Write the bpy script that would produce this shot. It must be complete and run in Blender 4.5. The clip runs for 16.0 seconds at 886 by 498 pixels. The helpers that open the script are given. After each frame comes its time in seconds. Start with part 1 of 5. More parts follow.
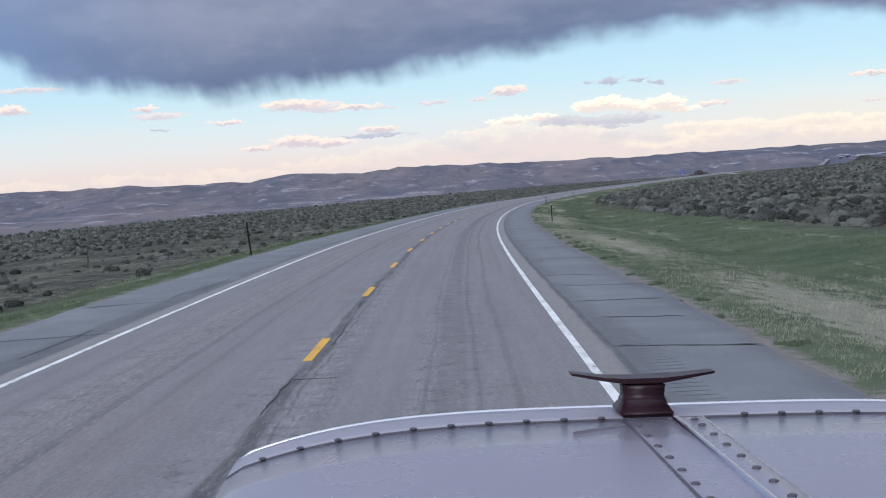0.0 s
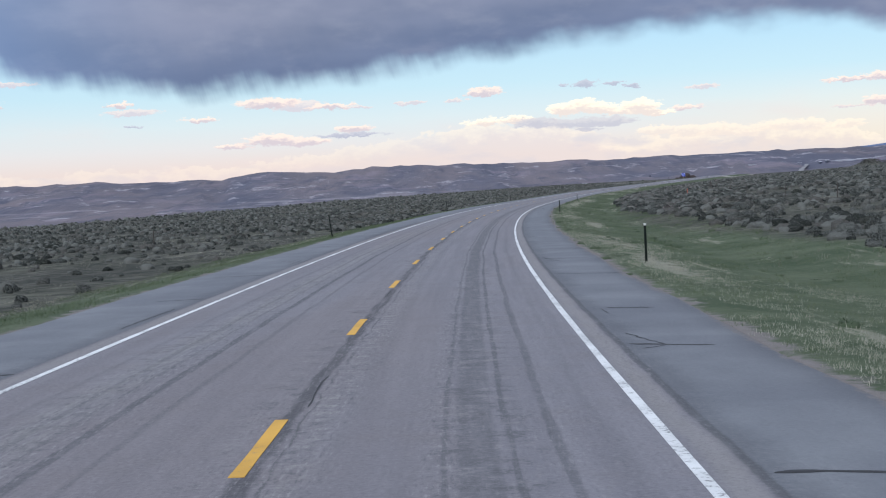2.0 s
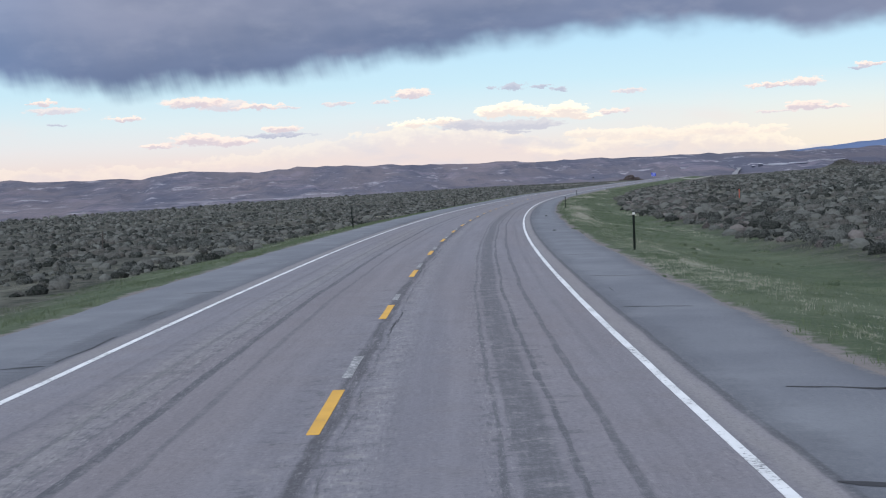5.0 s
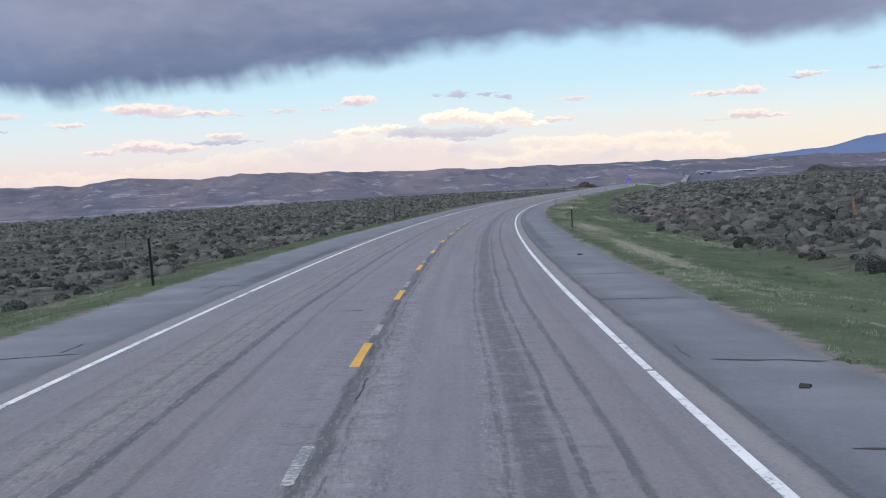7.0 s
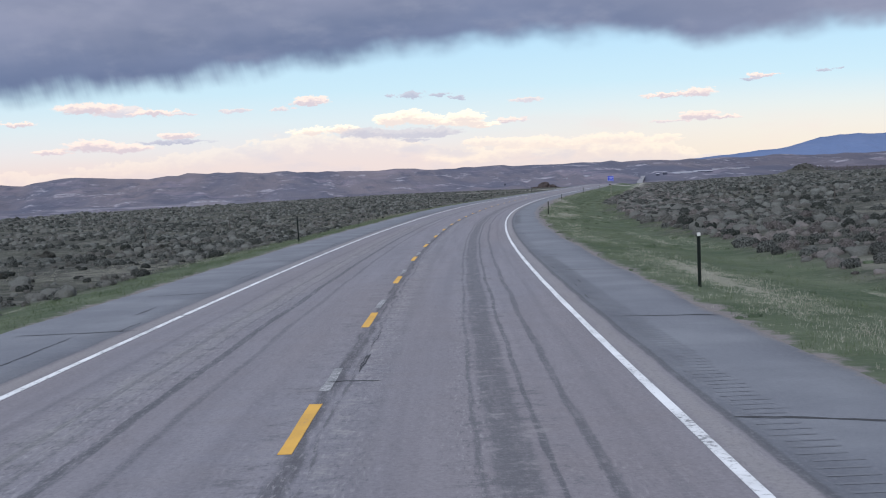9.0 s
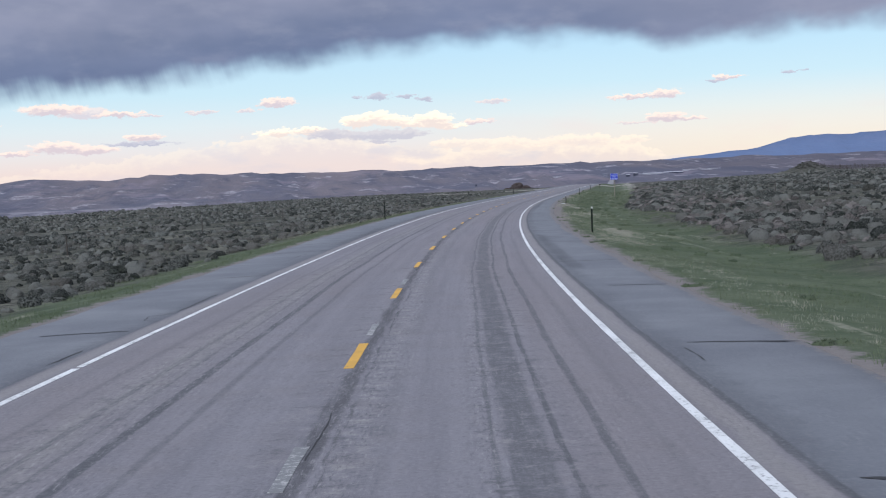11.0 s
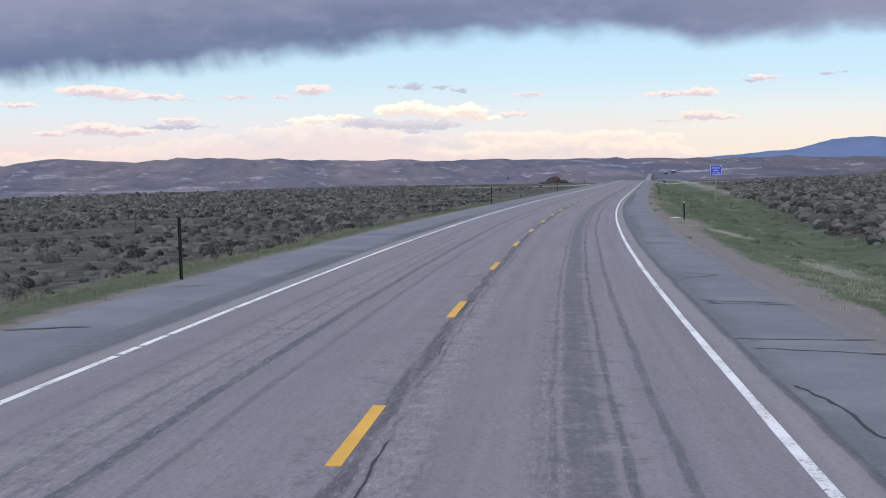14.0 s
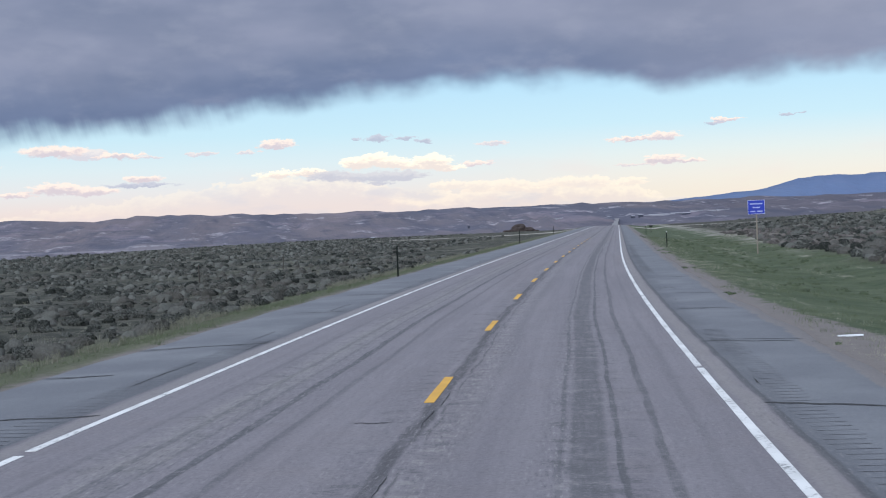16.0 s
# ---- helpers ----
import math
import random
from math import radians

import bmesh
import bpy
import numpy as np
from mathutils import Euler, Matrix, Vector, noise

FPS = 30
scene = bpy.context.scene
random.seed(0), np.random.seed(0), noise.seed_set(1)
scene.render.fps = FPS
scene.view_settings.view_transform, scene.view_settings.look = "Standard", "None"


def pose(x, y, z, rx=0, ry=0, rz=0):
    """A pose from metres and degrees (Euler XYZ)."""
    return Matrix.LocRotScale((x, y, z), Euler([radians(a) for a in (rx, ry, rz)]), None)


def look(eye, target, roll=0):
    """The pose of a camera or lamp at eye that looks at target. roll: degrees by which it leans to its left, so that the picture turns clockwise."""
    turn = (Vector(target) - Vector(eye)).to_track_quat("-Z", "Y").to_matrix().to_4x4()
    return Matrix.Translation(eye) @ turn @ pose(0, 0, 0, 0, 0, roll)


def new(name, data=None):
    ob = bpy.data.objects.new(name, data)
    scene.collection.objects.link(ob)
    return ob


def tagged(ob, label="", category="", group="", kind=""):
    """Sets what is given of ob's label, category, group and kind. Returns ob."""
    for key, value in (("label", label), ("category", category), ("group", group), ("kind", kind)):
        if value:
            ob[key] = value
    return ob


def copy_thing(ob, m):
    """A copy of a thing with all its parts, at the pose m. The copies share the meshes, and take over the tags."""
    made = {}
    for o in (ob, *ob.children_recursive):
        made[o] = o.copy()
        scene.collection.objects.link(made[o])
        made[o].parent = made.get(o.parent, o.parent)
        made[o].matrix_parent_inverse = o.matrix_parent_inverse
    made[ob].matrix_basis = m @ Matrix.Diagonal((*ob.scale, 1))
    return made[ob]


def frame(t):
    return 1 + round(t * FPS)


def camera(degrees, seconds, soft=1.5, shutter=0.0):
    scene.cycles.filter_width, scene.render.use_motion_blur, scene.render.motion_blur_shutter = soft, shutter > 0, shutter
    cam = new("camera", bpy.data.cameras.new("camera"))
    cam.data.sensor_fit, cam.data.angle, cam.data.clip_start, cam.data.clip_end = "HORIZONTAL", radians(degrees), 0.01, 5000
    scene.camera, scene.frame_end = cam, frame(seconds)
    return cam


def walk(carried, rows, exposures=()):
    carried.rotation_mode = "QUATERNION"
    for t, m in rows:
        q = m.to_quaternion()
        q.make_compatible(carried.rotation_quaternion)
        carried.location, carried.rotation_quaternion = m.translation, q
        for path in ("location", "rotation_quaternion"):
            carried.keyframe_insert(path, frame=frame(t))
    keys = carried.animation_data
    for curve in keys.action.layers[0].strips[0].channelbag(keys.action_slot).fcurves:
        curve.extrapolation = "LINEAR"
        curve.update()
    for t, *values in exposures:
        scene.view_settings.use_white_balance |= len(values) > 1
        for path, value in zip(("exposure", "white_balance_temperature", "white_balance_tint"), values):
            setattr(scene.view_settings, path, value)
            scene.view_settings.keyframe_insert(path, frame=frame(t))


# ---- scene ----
cam = camera(35.33, 16.0, soft=1.1)
# seconds, place in metres, turn in degrees
CAM_ROWS = [
    (0.0, 2.292, 0.025, 2.341, 87.434, 3.525, 0.551),
    (0.5, 2.245, 14.298, 2.315, 87.469, 3.284, 0.220),
    (1.0, 2.213, 28.511, 2.273, 87.451, 3.153, 0.083),
    (1.5, 2.149, 42.701, 2.214, 87.399, 3.012, -0.144),
    (2.0, 2.159, 56.832, 2.139, 87.405, 2.804, -0.508),
    (2.5, 2.271, 70.906, 2.048, 87.373, 2.674, -0.879),
    (3.0, 2.478, 84.899, 1.944, 87.358, 2.529, -1.368),
    (3.5, 2.795, 98.835, 1.849, 87.332, 2.546, -1.819),
    (4.0, 3.224, 112.715, 1.763, 87.335, 2.457, -2.402),
    (4.5, 3.885, 126.512, 1.686, 87.336, 2.401, -2.955),
    (5.0, 4.661, 140.302, 1.619, 87.339, 2.376, -3.485),
    (5.5, 5.556, 154.087, 1.562, 87.351, 2.368, -4.011),
    (6.0, 6.574, 167.863, 1.515, 87.384, 2.365, -4.550),
    (6.5, 7.716, 181.630, 1.477, 87.451, 2.357, -5.120),
    (7.0, 8.987, 195.386, 1.438, 87.549, 2.342, -5.723),
    (7.5, 10.388, 209.130, 1.397, 87.601, 2.437, -6.275),
    (8.0, 11.993, 222.971, 1.353, 87.632, 2.558, -6.784),
    (8.5, 13.700, 236.774, 1.307, 87.596, 2.554, -7.266),
    (9.0, 15.454, 250.187, 1.260, 87.499, 2.193, -7.662),
    (9.5, 17.264, 263.857, 1.209, 87.418, 2.001, -8.052),
    (10.0, 19.147, 277.464, 1.156, 87.412, 2.040, -8.362),
    (10.5, 21.103, 291.005, 1.108, 87.453, 2.173, -8.660),
    (11.0, 23.141, 304.479, 1.071, 87.510, 2.266, -9.010),
    (11.5, 25.273, 317.883, 1.043, 87.554, 2.185, -9.481),
    (12.0, 27.507, 331.216, 1.026, 87.583, 1.929, -10.073),
    (12.5, 29.962, 344.369, 1.019, 87.667, 1.975, -10.771),
    (13.0, 32.541, 357.507, 1.022, 87.687, 1.794, -11.369),
    (13.5, 35.239, 370.630, 1.027, 87.390, 0.986, -10.273),
    (14.0, 38.054, 383.738, 1.041, 87.195, 0.555, -7.675),
    (14.5, 40.879, 396.803, 1.058, 87.673, 0.796, -6.497),
    (15.0, 43.811, 409.855, 1.078, 88.734, 1.704, -7.419),
    (15.5, 46.893, 422.988, 1.101, 89.195, 1.854, -8.486),
    (16.0, 50.080, 436.107, 1.135, 89.224, 2.210, -9.044),
]
walk(cam, [(t, pose(x, y, z, a, b, c)) for t, x, y, z, a, b, c in CAM_ROWS], exposures=[(0.0, 1.0, 6400, 10), (4.0, 1.0, 6420, 10), (7.5, 1.0, 6480, 12), (13.2, 1.0, 6480, 12.5), (14.1, 1.0, 6540, 14.5), (14.9, 1.0, 6420, 10.5), (16.0, 1.0, 6400, 9.5)])

# ---- sky, sun ----
SUN_TURN, SUN_HEIGHT = radians(215), radians(32)
world = bpy.data.worlds.new("evening_sky")
scene.world = world
world.use_nodes = True
WT = world.node_tree
WT.nodes.clear()


class Net:
    """Short hand for node trees."""

    def __init__(self, tree):
        self.t = tree

    def add(self, kind, operation=None, data_type=None, blend_type=None, attribute_name=None, clamp=False):
        n = self.t.nodes.new(kind)
        if operation:
            n.operation = operation
        if data_type:
            n.data_type, n.blend_type, n.clamp_factor = data_type, blend_type, True
        if attribute_name:
            n.attribute_name = attribute_name
        if clamp:
            n.use_clamp = True
        return n

    def put(self, socket, value):
        if isinstance(value, bpy.types.NodeSocket):
            self.t.links.new(value, socket)
        elif value is not None:
            socket.default_value = value

    def math(self, op, a, b=None, c=None, clamp=False):
        n = self.add("ShaderNodeMath", operation=op, clamp=clamp)
        for i, v in enumerate((a, b, c)):
            self.put(n.inputs[i], v)
        return n.outputs[0]

    def vec(self, op, a, b=None):
        n = self.add("ShaderNodeVectorMath", operation=op)
        self.put(n.inputs[0], a)
        self.put(n.inputs[1], b)
        return n.outputs["Value"] if op in ("LENGTH", "DOT_PRODUCT", "DISTANCE") else n.outputs[0]

    def xyz(self, x=0.0, y=0.0, z=0.0):
        n = self.add("ShaderNodeCombineXYZ")
        for i, v in enumerate((x, y, z)):
            self.put(n.inputs[i], v)
        return n.outputs[0]

    def split(self, v):
        n = self.add("ShaderNodeSeparateXYZ")
        self.put(n.inputs[0], v)
        return n.outputs

    def step(self, v, a, b, lo=0.0, hi=1.0):
        n = self.add("ShaderNodeMapRange")
        n.interpolation_type = "SMOOTHSTEP"
        for i, w in enumerate((v, a, b, lo, hi)):
            self.put(n.inputs[i], w)
        return n.outputs[0]

    def mix(self, fac, a, b, blend="MIX"):
        n = self.add("ShaderNodeMix", data_type="RGBA", blend_type=blend)
        self.put(n.inputs[0], fac)
        for i, v in ((6, a), (7, b)):
            self.put(n.inputs[i], (*v, 1) if isinstance(v, tuple) and len(v) == 3 else v)
        return n.outputs[2]

    def noise(self, v, scale, detail=4.0, rough=0.55, lac=2.0, dist=0.0):
        n = self.add("ShaderNodeTexNoise")
        self.put(n.inputs["Vector"], v)
        self.put(n.inputs["Scale"], scale)
        self.put(n.inputs["Detail"], detail)
        self.put(n.inputs["Roughness"], rough)
        self.put(n.inputs["Distortion"], dist)
        return n.outputs["Fac"]

    def ramp(self, v, stops, interp="LINEAR"):
        n = self.add("ShaderNodeValToRGB")
        n.color_ramp.interpolation = interp
        els = n.color_ramp.elements
        while len(els) < len(stops):
            els.new(0.5)
        for e, (p, c) in zip(els, stops):
            e.position = p
            e.color = (*c, 1) if isinstance(c, tuple) else (c, c, c, 1)
        self.put(n.inputs[0], v)
        return n.outputs[0]


def build_sky():
    w = Net(WT)
    way = w.add("ShaderNodeTexCoord").outputs["Generated"]
    x, y, z = w.split(w.vec("NORMALIZE", way))
    az = w.math("ARCTAN2", x, y)
    el = w.math("ARCSINE", z)
    flat = w.xyz(az, el, 0.0)
    nish = w.add("ShaderNodeTexSky")
    nish.sky_type, nish.sun_disc = "NISHITA", False
    nish.sun_elevation, nish.sun_rotation = SUN_HEIGHT, SUN_TURN
    clear = w.vec("SCALE", nish.outputs[0])
    WT.nodes[-1].inputs["Scale"].default_value = 0.07
    # clear evening air: peach on the skyline, pale blue above
    grad = w.ramp(w.math("DIVIDE", el, 0.2), [
        (0.0, (0.455, 0.375, 0.36)), (0.10, (0.455, 0.385, 0.37)), (0.17, (0.425, 0.415, 0.425)),
        (0.25, (0.375, 0.432, 0.458)), (0.36, (0.298, 0.417, 0.478)), (0.6, (0.222, 0.370, 0.488)), (1.0, (0.18, 0.29, 0.43))])
    warm = w.step(az, 0.05, 0.40)
    grad = w.mix(w.math("MULTIPLY", warm, w.step(el, 0.075, 0.015, 0.0, 0.65)), grad, (0.49, 0.455, 0.37))
    col = w.mix(0.12, grad, clear)
    soft = w.noise(w.vec("MULTIPLY", flat, (9.0, 34.0, 1.0)), 1.0, 5.0, 0.55)
    col = w.mix(w.math("MULTIPLY", w.step(soft, 0.5, 0.75), w.step(el, 0.075, 0.02, 0.0, 0.35)), col, (0.47, 0.37, 0.36))
    # hazy cumulus bank low over the hills
    puff = w.noise(w.vec("MULTIPLY", flat, (75.0, 120.0, 1.0)), 1.0, 6.0, 0.6)
    top = w.ramp(w.math("MULTIPLY_ADD", az, 1.0, 0.4), [
        (0.0, 0.020), (0.27, 0.024), (0.36, 0.034), (0.42, 0.043), (0.49, 0.0445), (0.535, 0.028), (0.59, 0.0305), (0.64, 0.0325), (0.69, 0.0305), (0.725, 0.018), (1.0, 0.008)])
    lift = w.math("ADD", top, w.math("MULTIPLY", w.math("SUBTRACT", puff, 0.52), 0.028))
    bank = w.step(w.math("SUBTRACT", lift, el), 0.0, 0.0025)
    lit = w.step(w.math("SUBTRACT", lift, el), 0.002, 0.013)
    bankcol = w.mix(lit, (0.56, 0.49, 0.40), (0.43, 0.375, 0.365))
    blue = w.noise(w.vec("MULTIPLY", flat, (16.0, 55.0, 1.0)), 1.0, 4.0, 0.6)
    bankcol = w.mix(w.step(blue, 0.46, 0.64, 0.0, 0.75), bankcol, (0.335, 0.33, 0.375))
    col = w.mix(w.math("MULTIPLY", bank, w.step(az, -0.03, 0.04, 0.3, 0.55)), col, bankcol)
    # separate small clouds, flat below and bulging above: azimuth, height, half width, half height, how grey
    fine = w.noise(w.vec("MULTIPLY", flat, (260.0, 420.0, 3.0)), 1.0, 5.0, 0.62)
    wob = w.noise(w.vec("MULTIPLY", flat, (90.0, 170.0, 1.0)), 1.0, 5.0, 0.62)
    wob2 = w.noise(w.vec("MULTIPLY", flat, (60.0, 190.0, 7.0)), 1.7, 5.0, 0.66)
    bent = w.vec("ADD", flat, w.xyz(w.math("MULTIPLY", w.math("SUBTRACT", wob2, 0.5), 0.034),
                                    w.math("ADD", w.math("MULTIPLY", w.math("SUBTRACT", wob, 0.5), 0.0075), w.math("MULTIPLY", w.math("SUBTRACT", fine, 0.5), 0.0042)), 0.0))

    def clouds(base, puffs, top, foot, strength, soft=0.36):
        """Puffs run together into one layer, lit where little cloud lies above them."""
        near = over = 9.0
        for a, e, hw, hh in puffs:
            q = w.vec("MULTIPLY", w.vec("SUBTRACT", bent, (a, e, 0.0)), (1 / hw, 1 / hh, 0.0))
            near = w.math("MINIMUM", near, w.vec("LENGTH", q))
            over = w.math("MINIMUM", over, w.vec("LENGTH", w.vec("ADD", q, (0.0, 0.75, 0.0))))
        lit_up = w.step(w.math("ADD", over, w.math("MULTIPLY_ADD", fine, 0.9, -0.45)), 0.4, 1.4)
        return w.mix(w.math("MULTIPLY", w.step(near, 1.15, 1.15 - soft), strength), base, w.mix(lit_up, foot, top))

    col = clouds(col, (
            (0.1635, 0.0321, 0.0158, 0.0033), (0.1834, 0.0306, 0.0132, 0.0042), (0.2052, 0.0303, 0.0175, 0.0047), (0.2259, 0.0281, 0.0132, 0.0033),
            (0.2486, 0.031, 0.0211, 0.0042), (0.268, 0.0304, 0.0105, 0.0047), (0.2932, 0.0295, 0.0123, 0.0037)), (0.575, 0.50, 0.405), (0.48, 0.415, 0.37), 0.62)
    col = clouds(col, (
            (-0.207, 0.0613, 0.0202, 0.0023), (-0.0919, 0.062, 0.0202, 0.0042), (-0.0489, 0.0588, 0.0114, 0.0011), (-0.0125, 0.0604, 0.0097, 0.0014),
            (0.0214, 0.0604, 0.0079, 0.0014), (0.1964, 0.0608, 0.0114, 0.0019), (0.1915, 0.0474, 0.0044, 0.0014), (0.2977, 0.0414, 0.0149, 0.0009),
            (-0.2938, 0.0834, 0.0219, 0.0019)), (0.50, 0.425, 0.40), (0.375, 0.33, 0.36), 0.7)
    col = clouds(col, (
            (-0.2161, 0.0673, 0.0088, 0.0026), (-0.1619, 0.0544, 0.0136, 0.0018), (-0.1136, 0.0647, 0.0228, 0.0041), (-0.068, 0.0607, 0.0175, 0.0022),
            (-0.1387, 0.035, 0.0132, 0.0022), (-0.1109, 0.0387, 0.0202, 0.0041), (-0.0892, 0.0363, 0.0202, 0.003), (-0.0528, 0.0437, 0.0132, 0.0026),
            (0.0411, 0.0656, 0.0132, 0.0034), (0.1816, 0.0467, 0.0075, 0.0022), (0.3171, 0.0608, 0.0123, 0.0034), (0.2964, 0.0597, 0.0167, 0.0017),
            (0.3167, 0.0446, 0.014, 0.0034), (0.3319, 0.0425, 0.014, 0.0015), (0.3606, 0.0701, 0.0123, 0.0018), (-0.306, 0.0697, 0.0123, 0.0034)), (0.555, 0.465, 0.41), (0.365, 0.32, 0.345), 0.9)
    col = clouds(col, (
            (-0.2087, 0.051, 0.0044, 0.0011), (-0.055, 0.0398, 0.0254, 0.0014), (0.1139, 0.0674, 0.0088, 0.0028), (0.1328, 0.067, 0.0053, 0.0017),
            (0.1476, 0.0647, 0.0053, 0.0014), (0.0982, 0.0679, 0.0039, 0.0012), (0.3536, 0.0684, 0.0053, 0.0014), (0.4026, 0.0715, 0.0066, 0.0014),
            (0.4122, 0.0726, 0.0039, 0.0009)), (0.315, 0.32, 0.37), (0.255, 0.265, 0.325), 0.85)
    # the one large cumulus: its lit heads, then the shaded foot
    col = clouds(col, (
            (0.041, 0.0443, 0.0132, 0.003), (0.0637, 0.0451, 0.0114, 0.003), (0.0979, 0.0505, 0.0132, 0.0045), (0.1109, 0.0523, 0.0123, 0.0049),
            (0.1233, 0.0497, 0.0132, 0.0041), (0.136, 0.0471, 0.0123, 0.0034), (0.1522, 0.0495, 0.014, 0.0056), (0.164, 0.0445, 0.0114, 0.0022)), (0.64, 0.565, 0.45), (0.455, 0.40, 0.37), 0.95)
    col = clouds(col, (
            (0.077, 0.0423, 0.0149, 0.0037), (0.1084, 0.0401, 0.0272, 0.0037), (0.131, 0.0403, 0.0184, 0.0033), (0.1147, 0.0354, 0.0066, 0.0014)), (0.37, 0.36, 0.38), (0.30, 0.30, 0.345), 0.82)
    # dark shower cloud with a ragged, raining lower edge
    edge = w.ramp(w.math("MULTIPLY_ADD", az, 1.0, 0.45), [
        (0.0, 0.135), (0.135, 0.108), (0.175, 0.086), (0.23, 0.080), (0.30, 0.0775), (0.37, 0.079), (0.45, 0.0885), (0.53, 0.0985),
        (0.61, 0.1045), (0.68, 0.1075), (0.745, 0.0985), (0.80, 0.0995), (0.86, 0.1065), (0.93, 0.108), (1.0, 0.112)], "B_SPLINE")
    rag = w.noise(w.vec("MULTIPLY", flat, (26.0, 34.0, 1.0)), 1.0, 3.0, 0.5)
    rain = w.noise(w.vec("MULTIPLY", w.vec("ADD", flat, w.xyz(w.math("MULTIPLY", el, 0.3), 0.0, 0.0)), (62.0, 9.0, 3.0)), 1.0, 4.0, 0.6)
    rag2 = w.noise(w.vec("MULTIPLY", flat, (15.0, 24.0, 1.0)), 1.0, 3.0, 0.5)
    over = w.math("SUBTRACT", w.math("ADD", el, w.math("MULTIPLY_ADD", rag, 0.018, -0.009)), edge)
    over = w.math("ADD", over, w.math("MULTIPLY_ADD", rag2, 0.022, -0.011))
    over = w.math("ADD", over, w.math("MULTIPLY", w.math("MULTIPLY_ADD", rain, 0.013, -0.0065), w.step(az, 0.16, -0.08, 0.12, 1.0)))
    dark = w.step(over, -0.011, 0.009)
    depth = w.step(over, 0.004, 0.05)
    billow = w.noise(w.vec("MULTIPLY", flat, (7.0, 20.0, 1.0)), 1.0, 4.0, 0.5)
    wisps = w.noise(w.vec("MULTIPLY", flat, (22.0, 48.0, 2.0)), 1.0, 4.0, 0.55)
    shade = w.mix(w.step(billow, 0.3, 0.7), (0.073, 0.098, 0.164), (0.100, 0.126, 0.197))
    shade = w.mix(depth, shade, w.mix(w.step(billow, 0.32, 0.70), (0.105, 0.125, 0.184), (0.152, 0.168, 0.231)))
    shade = w.mix(w.step(wisps, 0.45, 0.75, 0.0, 0.3), shade, (0.188, 0.204, 0.26))
    shade = w.mix(w.math("MULTIPLY", w.step(az, -0.14, -0.36), 0.5), shade, (0.12, 0.19, 0.33))
    shade = w.mix(w.step(az, 0.18, 0.46, 0.0, 0.4), shade, (0.205, 0.212, 0.265))
    # the deck thins overhead and lets more light down
    shade = w.mix(w.step(el, 0.16, 0.9), shade, (0.42, 0.48, 0.58))
    col = w.mix(dark, col, shade)
    # below the skyline
    col = w.mix(w.step(el, -0.004, -0.03), col, (0.10, 0.10, 0.10))
    back = w.add("ShaderNodeBackground")
    w.put(back.inputs[0], col)
    back.inputs[1].default_value = 1.0
    out = w.add("ShaderNodeOutputWorld")
    WT.links.new(back.outputs[0], out.inputs[0])


build_sky()
sun = new("sun", bpy.data.lights.new("sun", "SUN"))
sun.data.energy, sun.data.angle, sun.data.color = 1.3, radians(50), (0.90, 0.94, 1.0)
# the Nishita sun_rotation turns clockwise from north
sun.matrix_world = look((math.sin(SUN_TURN) * 50, math.cos(SUN_TURN) * 50, 50 * math.tan(SUN_HEIGHT)), (0, 0, 0))

# ---- the line of the road: distance along it, bend, lean, climb ----
S_GRID = np.arange(-4000.0, 5001.0, 2.0)


def gather(values):
    c = np.concatenate([[0], np.cumsum((values[1:] + values[:-1]))])
    return c - np.interp(0, S_GRID, c)


BEND = np.interp(S_GRID, [-60, -40, 60, 130, 200, 270, 340, 410, 480, 560],
                 [0, -0.000506, 0.000552, 0.000609, 0.000697, 0.000393, 0.000708, 0.000586, 0.000537, 0.0])
LEAN = np.interp(S_GRID, [-40, 80, 180, 280, 360, 430, 500, 900], [0.00061, 0.01053, -0.00169, 0.00019, -0.00821, 0.00828, 0.00034, 0.00087])
CLIMB = np.interp(S_GRID, [-120, -40, 80, 180, 280, 380, 480, 600, 760, 900, 1000, 1300, 1500],
                  [0, 0.00237, -0.00776, -0.00264, -0.00393, 0.00146, 0.00324, 0.00383, 0.004, 0.003, -0.006, -0.012, 0.0])
TURN = gather(BEND)
LINE_X, LINE_Y, LINE_Z = gather(np.sin(TURN)), gather(np.cos(TURN)), gather(CLIMB)


def ground_xy(s, u):
    s, u = np.asarray(s, float), np.asarray(u, float)
    h = np.interp(s, S_GRID, TURN)
    return np.interp(s, S_GRID, LINE_X) + u * np.cos(h), np.interp(s, S_GRID, LINE_Y) - u * np.sin(h)


def road_z(s, u):
    """The height of the paved surface."""
    return np.interp(s, S_GRID, LINE_Z) - np.asarray(u, float) * np.interp(s, S_GRID, LEAN)


def wave(x, y, size, seed=0.0):
    """Smooth wandering values between about -1 and 1."""
    x, y = np.asarray(x, float) / size + seed, np.asarray(y, float) / size - seed * 1.7
    return (np.sin(x * 1.3 + 1.7 * np.sin(y * 0.9 + seed)) + np.sin(y * 1.7 + 1.3 * np.sin(x * 1.1)) + np.sin((x + y) * 2.3 + np.sin(x - y))) / 3


